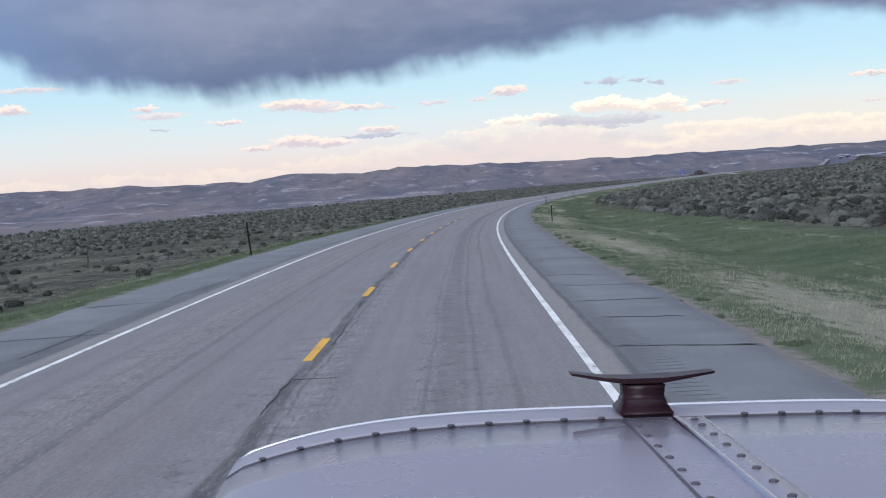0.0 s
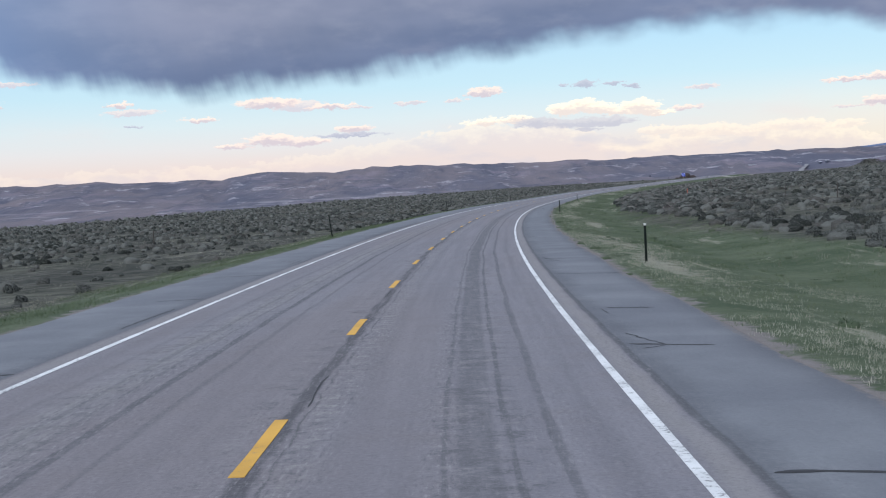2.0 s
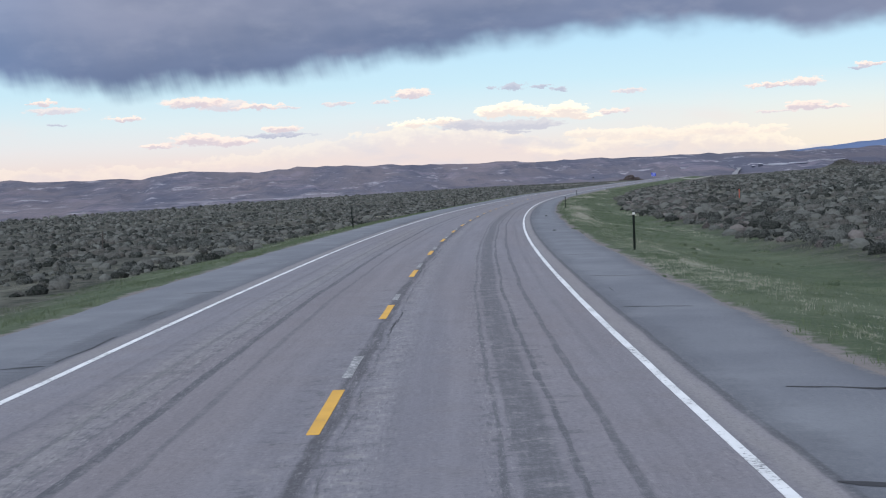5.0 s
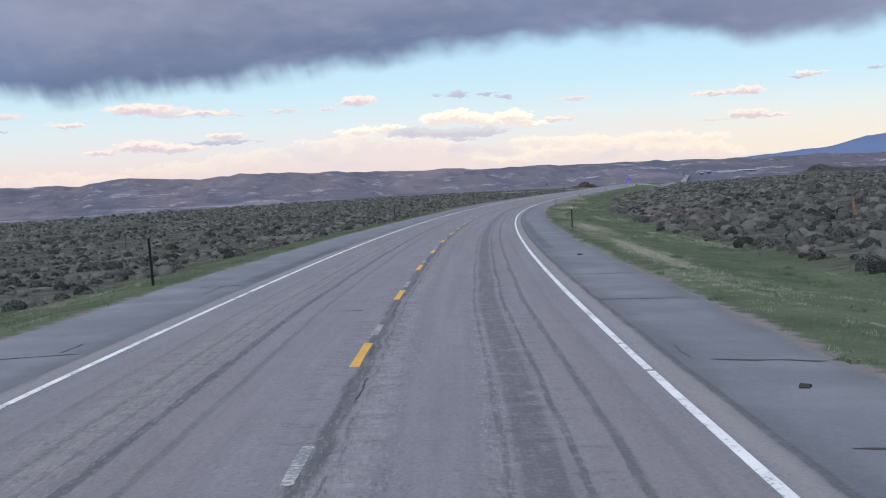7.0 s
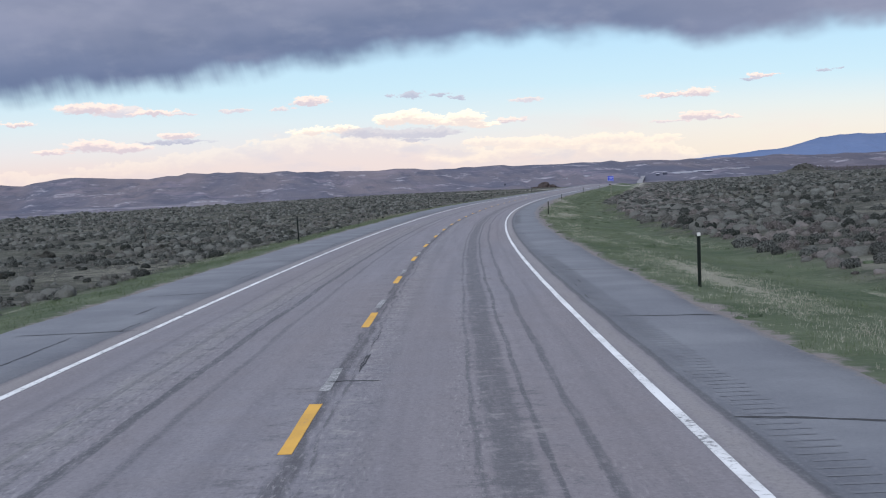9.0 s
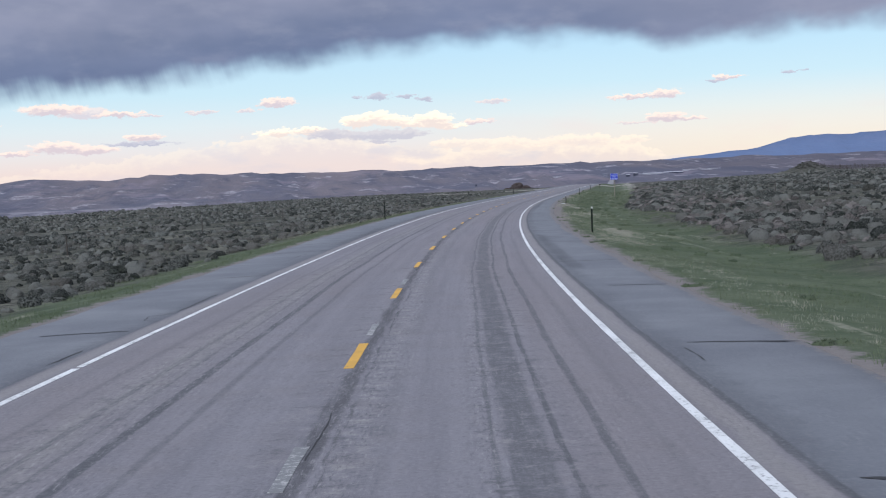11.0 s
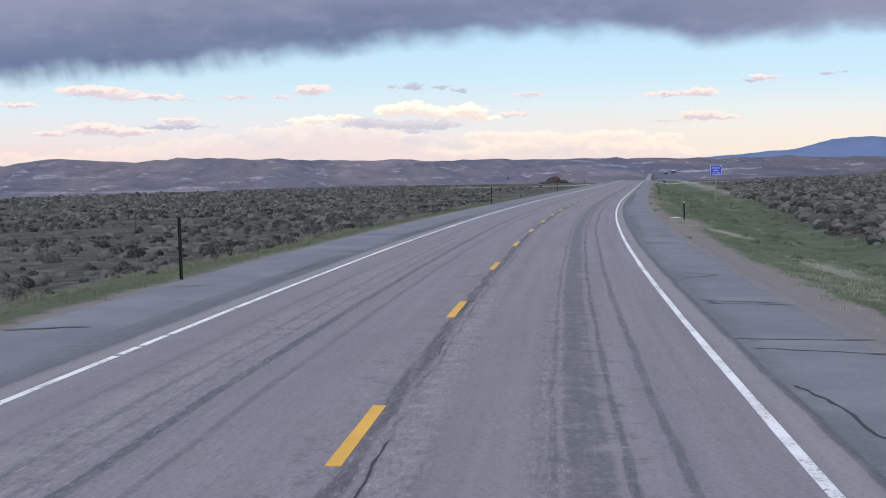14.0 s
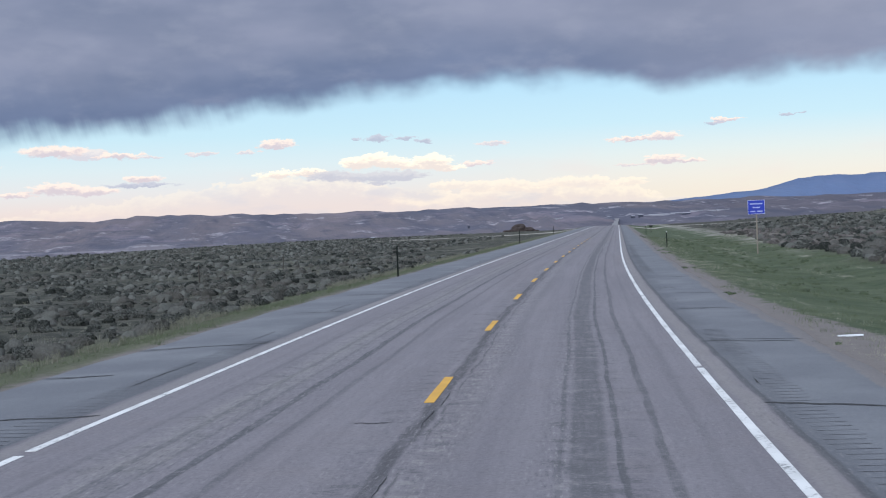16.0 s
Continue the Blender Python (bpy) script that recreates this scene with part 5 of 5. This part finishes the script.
for side in (1, -1):
    for nm, temps, density, (a0, a1) in bands:
        s0, s1 = (15, 590) if nm == "near" else (20, 760) if nm == "mid" else (60, 1100)
        if side > 0:
            a1 = min(a1, 125)
        n = int(density * (s1 - s0) * (a1 - a0))
        s, u = sow(n, s0, s1, a0 - (2.5 if nm == "near" else 0), a1, (lambda s, u: np.maximum(clumpy(s, u), 0.5 * (s > 120))) if side > 0 and nm == "near" else clumpy)
        u = u * side
        ok = (u > edge_right(s)) if side > 0 else (u < edge_left(s))
        ok &= np.abs(s - 806) > 8
        s, u = s[ok], u[ok]
        size, tall = sage_sizes(len(s))
        if nm == "low":
            size *= 1.4
        elif side > 0:
            size *= 1.3
        scatter("sagebrush", temps, s, u, size, tall, MAT_SAGE, "grey-green sagebrush covering the open land", "sagebrush", MAT_SAGE_SHADED_BODY)
s, u = sow(6500, 300, 1500, -420, -165)
scatter("sagebrush", [bush_template(2, 5, 2, 95, 0.3), bush_template(2, 5, 2, 96, 0.3)], s, u, RS.uniform(1.2, 2.6, len(s)), RS.uniform(0.6, 1.0, len(s)), MAT_SAGE, "grey-green sagebrush far out on the plain", "sagebrush", MAT_SAGE_SHADED_BODY)
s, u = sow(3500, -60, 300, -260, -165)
scatter("sagebrush", [bush_template(2, 5, 2, 97, 0.3)], s, u, RS.uniform(1.0, 1.8, len(s)), RS.uniform(0.6, 1.0, len(s)), MAT_SAGE, "grey-green sagebrush far out on the plain", "sagebrush", MAT_SAGE_SHADED_BODY)
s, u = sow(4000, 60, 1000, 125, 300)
scatter("sagebrush", [bush_template(2, 5, 2, 98, 0.3)], s, u, RS.uniform(1.0, 2.0, len(s)), RS.uniform(0.5, 0.8, len(s)), MAT_SAGE, "grey-green sagebrush on the rising ground", "sagebrush", MAT_SAGE_SHADED_BODY)

# single darker bushes that stand out
bush_meshes = []
for k in range(6):
    v, f, _ = bush_template(7, 16, 620, 20 + k, 0.06)
    me = bpy.data.meshes.new("bush")
    me.from_pydata([tuple(map(float, q)) for q in v], [], [tuple(map(int, q)) for q in f])
    me.materials.append(MAT_BRUSH)
    bush_meshes.append(me)
rng = random.Random(21)
for k in range(78):
    side = 1 if rng.random() < 0.7 else -1
    s = rng.uniform(15, 640 if side > 0 else 380)
    a = (float(edge_right(np.float64(s))) + 1.0 if side > 0 else -float(edge_left(np.float64(s))) + 0.6) + 24 * rng.random() ** 1.8
    ob = new("bush", bush_meshes[k % 6])
    size = rng.uniform(0.7, 1.2)
    ob.matrix_world = place(s, side * a, None, rng.uniform(0, 6.28)) @ Matrix.Diagonal((size, size, size * rng.uniform(0.65, 0.9), 1))
    tagged(ob, "dark green rounded bush among the sagebrush", "bush", "dark bushes beside the road")

for k in range(34):
    ob = new("bush", bush_meshes[k % 6])
    size = rng.uniform(0.8, 1.3)
    ob.matrix_world = place(807 + rng.gauss(0, 4.5), 81 + rng.gauss(0, 3.4), None, rng.uniform(0, 6.28)) @ Matrix.Diagonal((size, size, size * 0.6, 1))
    tagged(ob, "dark brush growing on the small knoll", "bush", "dark bushes on the knoll")

# brownish, half-dead brush along the edge of the mown strip
s, u = sow(6400, 185, 640, 0.0, 12.0, lambda s, u: np.exp(-u / np.interp(s, [330, 420], [4.5, 9.0])) * np.clip(0.55 + wave(s, u, 30.0, 2.5) + 0.5 * np.clip((s - 330) / 60, 0, 1), 0.25, 1))
size, tall = sage_sizes(len(s))
scatter("dry_brush", near_t, s, u + edge_right(s) + 0.3, size, tall, MAT_DEAD, "brown-grey half-dead brush edging the mown verge", "dry brush", MAT_DEAD_BODY)
# scattered bushes on the open grass beside the first stretch
s, u = sow(260, 20, 165, -30, -12)
size, tall = sage_sizes(len(s))
scatter("sagebrush", near_t, s, u, size, tall, MAT_SAGE, "scattered grey-green sagebrush on open grass", "sagebrush", MAT_SAGE_SHADED_BODY)
# thin dry grass between the bushes
low_grass = [tuft_template(10, 170 + k, 0.30, 0.14) for k in range(5)]
for side in (1, -1):
    s, u = sow(17000, 0, 600, 12.0, 34.0, lambda s, u: np.clip(0.4 + 0.7 * wave(s, u, 6.0, 8.0), 0, 1))
    scatter("dry_grass", low_grass, s, u * side, RS.uniform(0.7, 1.6, len(s)), RS.uniform(0.6, 1.1, len(s)), MAT_THIN, "thin grey-green dry grass between sagebrush", "dry grass")
def dry_keep(s, u):
    near = np.exp(-((u - 7.9) / 0.9) ** 2)
    patch = np.clip(2.2 * wave(s * 0.6, u * 2.0, 6.0, 9.0) - np.interp(s, [90, 160], [0.25, 0.5]), 0, 0.8)
    for s1, u1, ls, lu in ((24, 9.4, 17, 2.2), (60, 8.8, 18, 1.6), (101, 8.3, 11, 1.2), (118, 9.0, 8, 0.9), (252, 8.3, 15, 0.6), (288, 8.9, 14, 0.9), (379, 9.0, 9, 0.9), (156, 9.4, 8, 0.6), (428, 9.6, 6, 1.2), (450, 8.9, 4, 0.6)):
        patch = np.maximum(patch, 1.3 * np.exp(-((s - s1) / ls) ** 2 - ((u - u1) / lu) ** 2))
    return np.clip(0.42 * near * np.clip(0.4 + wave(s, u, 9.0, 4.4), 0, 1) + 0.8 * patch, 0, 1) * np.interp(s, [0, 290, 420, 620], [1.0, 0.9, 0.8, 0.45])


# verge grass, green and dry
green_t = [tuft_template(12, 120 + k, 0.26, 0.11) for k in range(6)]
tall_t = [tuft_template(18, 140 + k, 0.34, 0.10) for k in range(6)]
for side, a0, a1, n in ((1, 6.4, 19.5, 76000), (-1, 7.2, 13.0, 36000)):
    s, u = sow(n, -4, 620, a0, a1, lambda s, u: np.clip(0.6 + 0.8 * wave(s, u, 2.4, 1.0), 0.05, 1))
    ok = (u > (np.interp(s, [380, 410, 445, 475], [6.66, 7.1, 7.2, 6.9]) if side > 0 else 7.5) + 0.16 * wave(s, 0 * s, 0.9, 7.0) + 0.16 * wave(s, 0 * s, 3.0, 2.0)) & (u < (edge_right(s) if side > 0 else np.minimum(-edge_left(s), 12.5)) + 1.0)
    if side > 0:
        ok &= RS.uniform(0, 0.9, len(s)) > dry_keep(s, u)
        ok &= (np.abs(s - 450.5) > 5.5) | (np.abs(u + 0.13 * s - 67.45) > 0.5)
    s, u = s[ok], u[ok] * side
    scatter("grass", green_t, s, u, RS.uniform(0.6, 1.4, len(s)), RS.uniform(0.7, 1.3, len(s)), MAT_GRASS, "short green verge grass beside the road", "grass")


s, u = sow(62000, -4, 620, 6.7, 13.5, dry_keep)
scatter("dry_grass", tall_t, s, u, RS.uniform(0.5, 1.15, len(s)), RS.uniform(0.7, 1.2, len(s)), MAT_STRAW, "pale dry bunchgrass in the road verge", "dry grass")
s, u = sow(30000, -4, 620, 8.5, 20.0, lambda s, u: np.clip(1.6 * wave(s * 0.5, u, 8.0, 6.5) - 0.3 + 0.7 * np.clip((170 - s) / 60, 0, 1), 0, 0.75) * (u > 10))
scatter("dry_grass", tall_t, s, -u, RS.uniform(0.55, 1.1, len(s)), RS.uniform(0.6, 1.0, len(s)), MAT_STRAW, "pale dry bunchgrass between road and sagebrush", "dry grass")

# low dark weeds in the verge, pale tussocks where the brush begins on the other side
weed_t = [bush_template(2, 6, 26, 190 + k, 0.16) for k in range(5)]
s, u = sow(1500, 60, 620, 8.6, 15.5, lambda s, u: np.clip(0.35 + 0.7 * wave(s, u, 4.0, 3.7), 0, 1) * np.interp(s, [60, 300, 420], [0.25, 0.4, 1.0]))
scatter("weeds", weed_t, s, u, RS.uniform(0.2, 0.6, len(s)), RS.uniform(0.3, 0.55, len(s)), MAT_WEED, "low dark green weeds in the mown verge", "weeds", MAT_WEED)
tussock_t = [tuft_template(30, 200 + k, 0.22, 0.30) for k in range(5)]
s, u = sow(3400, 395, 640, -0.6, 1.6, lambda s, u: np.clip(0.4 + 0.9 * wave(s, u, 7.0, 5.1), 0.05, 1))
scatter("dry_grass", tussock_t, s, edge_left(s) - u, RS.uniform(0.6, 1.2, len(s)), RS.uniform(0.6, 1.1, len(s)), MAT_THIN, "pale tall bunchgrass along the brush edge", "dry grass")

# ---- road marks, cracks and grooves, piece by piece ----
for k in range(-1, 50):
    s0 = 19.897 + 12.192 * k
    strip("centre_dash", np.linspace(s0, s0 + 3.05, 4), 0.0, 0.14, MAT_YELLOW, 0.005, road, 0.006)
for k in range(9, 27):
    s0 = 19.897 + 12.192 * k + 4.2 + rng.uniform(-0.2, 0.2)
    strip("faded_dash", np.linspace(s0, s0 + rng.uniform(1.6, 2.4), 3), 0.0, 0.12, MAT_GHOST, 0.004, road, 0.012)


def edge_line(u, gaps):
    s = -58.0
    for g0, g1 in gaps + [(1000.0, 1000.0)]:
        steps = max(3, int((g0 - s) / 2.0))
        strip("edge_line", np.linspace(s, g0, steps), u, 0.112, MAT_WHITE, 0.005, road, 0.006)
        s = g1


def breaks(seed, places):
    r = random.Random(seed)
    return sorted([(p, p + r.uniform(0.16, 0.32)) for p in places])


edge_line(3.877, breaks(3, [62, 95.3, 140.2, 141.4, 176, 213.3, 216.5, 258, 300.4, 352, 437, 462.3, 483]))
edge_line(-4.085, breaks(4, [51, 139.8, 140.7, 146.1, 148.5, 149.9, 196, 229.5, 231.6, 234.5, 280, 326, 404.8, 405.8, 407.2, 455, 501]))


def crack(s, u0, u1, width, seed, slope=0.0):
    """A filled crack across part of the pavement; slope: how far it runs on for each metre across."""
    r = random.Random(seed)
    verts, faces = [], []
    n = 11
    off = 0.0
    for i in range(n):
        u = u0 + (u1 - u0) * i / (n - 1)
        off = 0.7 * off + r.uniform(-0.05, 0.05)
        w = width * (0.3 if i in (0, n - 1) else r.uniform(0.6, 1.25))
        for d in (-w / 2, w / 2):
            x, y = ground_xy(s + slope * (u - u0) + off + d, u)
            verts.append((float(x), float(y), float(road_z(s, u)) + 0.0045))
        if i:
            b = 2 * i
            faces.append((b - 2, b, b + 1, b - 1))
    return put_mesh("crack", verts, faces, MAT_SEAL, road)


rng = random.Random(31)
k = 0
# cracks across the shoulders: along, inner end, outer end
right_cracks = [(19.7, 4.38, 6.35), (24.0, 4.6, 6.0), (27.6, 4.5, 6.2), (32.1, 4.5, 6.35), (36.1, 4.35, 6.0), (44.6, 4.65, 6.4), (50.6, 4.75, 6.35), (53.5, 4.9, 6.4), (58.0, 4.42, 6.2), (63.7, 4.95, 6.3), (96.4, 4.33, 6.3),
                (132.3, 4.33, 5.3), (138.6, 4.4, 6.4), (144.2, 4.37, 6.3), (151.0, 4.33, 5.6), (156.0, 5.1, 6.4), (225.0, 4.3, 6.2), (233.9, 4.55, 6.1), (239.5, 4.34, 5.6), (259.7, 4.26, 6.3), (264.9, 4.38, 6.2)]
right_cracks += [(276.3, 4.4, 6.4), (291.3, 4.75, 6.4), (301.0, 4.3, 5.2), (348.7, 4.4, 6.2), (363.1, 4.5, 6.3), (369.2, 4.5, 6.0), (407.1, 4.4, 6.4), (413.4, 4.6, 5.9), (442.5, 4.45, 6.0), (437.2, 4.45, 5.6), (452.0, 4.36, 5.0),
                 (458.1, 4.3, 5.7), (467.0, 4.3, 6.0), (476.7, 4.6, 5.9)]
left_cracks = [(26.0, -4.2, -6.8), (34.0, -4.6, -6.9), (56.3, -4.4, -6.7), (147.1, -5.2, -6.3), (260.3, -4.2, -6.0), (277.0, -4.35, -6.6), (365.2, -4.1, -6.9), (372.8, -4.35, -6.8), (408.4, -5.65, -7.0), (416.9, -5.8, -6.9),
               (430.8, -4.3, -5.7), (443.8, -4.25, -6.8), (458.2, -4.3, -5.7), (463.4, -5.85, -7.0), (469.3, -4.4, -7.0)]
for known, spans in ((right_cracks, ((68, 92), (102, 128), (162, 220), (306, 344), (376, 402), (482, 640))), (left_cracks, ((64, 140), (158, 252), (284, 358), (380, 404), (478, 640)))):
    side = 1 if known is right_cracks else -1
    for s0, s1 in spans:
        s_now = s0 + rng.uniform(0, 5)
        while s_now < s1:
            known.append((s_now, side * rng.uniform(4.4, 4.9), side * rng.uniform(5.6, 6.4)))
            s_now += rng.uniform(5.0, 12.0) if side > 0 else rng.uniform(8.0, 18.0)
    for s, u0, u1 in known:
        k += 1
        crack(s, u0, u1, rng.uniform(0.09, 0.15), k, -side * rng.uniform(0.12, 0.45))
# green weeds rooted where the cracks reach the road edge
CRACK_ENDS = [(s - 0.6, abs(u1)) for s, u0, u1 in right_cracks if u1 > 5.9]
s_now = 18.0
while s_now < 560:
    k += 1
    c = rng.uniform(-1.6, 0.6)
    crack(s_now, c, c + rng.uniform(0.3, 0.8), rng.uniform(0.035, 0.06), k)
    s_now += rng.uniform(18.0, 50.0)
def long_crack(s, u, length, width, seed):
    """A wandering crack that runs with the road."""
    r = random.Random(seed)
    n = max(5, int(length / 0.18))
    us, w = [u], []
    for i in range(n - 1):
        us.append(us[-1] + r.uniform(-0.016, 0.016) + 0.10 * (u - us[-1]))
    verts, faces = [], []
    for i in range(n):
        q = s + length * i / (n - 1)
        half = width / 2 * (0.2 if i in (0, n - 1) else r.uniform(0.4, 1.3))
        for d in (-half, half):
            x, y = ground_xy(q, us[i] + d)
            verts.append((float(x), float(y), float(road_z(q, us[i])) + 0.0048))
        if i:
            k = 2 * i
            faces.append((k - 2, k - 1, k + 1, k))
    put_mesh("crack", verts, faces, MAT_SEAL, road)


for i in range(46):
    long_crack(rng.uniform(10, 540), -rng.uniform(4.6, 5.3), rng.uniform(1.5, 5.0), rng.uniform(0.025, 0.05), 500 + i)
for i in range(24):
    long_crack(rng.uniform(10, 540), rng.uniform(4.45, 4.8), rng.uniform(0.6, 2.0), rng.uniform(0.015, 0.03), 600 + i)
for i in range(64):
    long_crack(rng.uniform(10, 560), rng.uniform(0.0, 0.34), rng.uniform(0.8, 3.4), rng.uniform(0.012, 0.026), 700 + i)
def joined_crack(points, width, seed):
    """A crack through given corners of the pavement, wandering between them."""
    r = random.Random(seed)
    path = []
    for (s0, u0), (s1, u1) in zip(points, points[1:]):
        n = max(3, int(math.hypot(s1 - s0, u1 - u0) / 0.16))
        path += [(s0 + (s1 - s0) * i / n + r.uniform(-0.03, 0.03), u0 + (u1 - u0) * i / n + r.uniform(-0.03, 0.03)) for i in range(n)]
    path.append(points[-1])
    verts, faces = [], []
    for i, (s, u) in enumerate(path):
        a, c = path[max(i - 1, 0)], path[min(i + 1, len(path) - 1)]
        ds, du = c[0] - a[0], c[1] - a[1]
        size = math.hypot(ds, du) or 1.0
        half = width / 2 * r.uniform(0.5, 1.4)
        for d in (-half, half):
            x, y = ground_xy(s - d * du / size, u + d * ds / size)
            verts.append((float(x), float(y), float(road_z(s, u)) + 0.0052))
        if i:
            k = 2 * i
            faces.append((k - 2, k - 1, k + 1, k))
    put_mesh("crack", verts, faces, MAT_SEAL, road)


for i, pts in enumerate((((421.6, 4.7), (420.9, 5.2), (420.5, 5.57), (420.4, 6.35)), ((419.5, 4.7), (419.9, 5.1), (420.5, 5.57)), ((430.4, 4.6), (430.2, 5.6), (429.8, 6.3)),
                         ((447.4, 5.2), (446.9, 5.6), (444.6, 5.8), (443.9, 5.5)), ((441.9, 5.2), (441.8, 6.2)), ((446.9, 4.45), (447.2, 4.9)), ((438.6, 4.45), (438.5, 4.9)),
                         ((427.0, 4.5), (426.7, 5.2)), ((412.8, 4.5), (412.7, 5.2), (412.5, 6.1)), ((413.6, 4.5), (412.7, 4.8)), ((402.4, 4.5), (400.8, 4.75), (399.4, 4.7), (398.8, 5.0)),
                         ((405.9, 4.5), (405.5, 5.6), (405.2, 6.35)), ((396.3, 4.6), (395.2, 4.8), (393.8, 5.2), (393.4, 5.0)), ((395.9, 5.0), (395.0, 5.3), (393.2, 5.3)),
                         ((467.3, 4.5), (467.2, 5.3), (467.0, 6.2)), ((476.6, 4.5), (476.3, 5.2)), ((486.9, 4.6), (487.6, 4.9), (487.0, 5.1)))):
    joined_crack(pts, 0.055 if abs(pts[0][0] - pts[-1][0]) < 1.2 else 0.04, 800 + i)
for i in range(8):
    s, u = rng.uniform(70, 560), rng.choice((-1, 1)) * rng.uniform(4.5, 4.7)
    side = 1 if u > 0 else -1
    joined_crack(((s, u), (s + rng.uniform(-0.6, 0.6), u + side * rng.uniform(0.25, 0.5)), (s + rng.uniform(0.6, 1.6), u + side * rng.uniform(0.2, 0.6)), (s + rng.uniform(1.7, 2.6), u)), rng.uniform(0.02, 0.035), 900 + i)
# short rumble grooves beside both edge lines: flat strips, the dips' shade in their colour
verts, tris = [], []
for side, lo, hi, runs in ((1, 4.52, 4.96, ((13, 24), (252, 300), (345, 372), (448, 470), (500, 560))), (-1, 4.62, 5.15, ((6, 40), (140, 175), (236, 262), (372, 395), (404, 428), (440, 470)))):
    for r0, r1 in runs:
        for s in np.arange(r0, r1, 0.31):
            q = len(verts)
            j = rng.uniform(-0.05, 0.05)
            for ds, uu in ((-0.03, lo + j), (0.03, lo + j), (0.03, hi + j), (-0.03, hi + j)):
                x, y = ground_xy(s + ds, side * uu)
                verts.append((float(x), float(y), float(road_z(s, side * uu)) + 0.0035))
            tris += [(q, q + 1, q + 2), (q, q + 2, q + 3)] if side > 0 else [(q, q + 2, q + 1), (q, q + 3, q + 2)]
grooves = put_tris("rumble_strip", np.array(verts), np.array(tris), MAT_GROOVE_SHADE)
grooves.parent = road
tagged(grooves, "rumble grooves beside the edge line, as flat shade-coloured strips", "", "", "stuff")

# weeds rooted where the shoulder cracks reach the grass
ends = [(s + rng.uniform(-0.25, 0.25), u + rng.uniform(0.0, 0.75)) for s, u in CRACK_ENDS for _ in range(5)]
es, eu = np.array([e[0] for e in ends]), np.array([e[1] for e in ends])
scatter("weeds", weed_t, es, eu, RS.uniform(0.16, 0.34, len(es)), RS.uniform(0.35, 0.6, len(es)), MAT_WEED, "small green weeds growing from the shoulder cracks", "weeds", MAT_WEED)
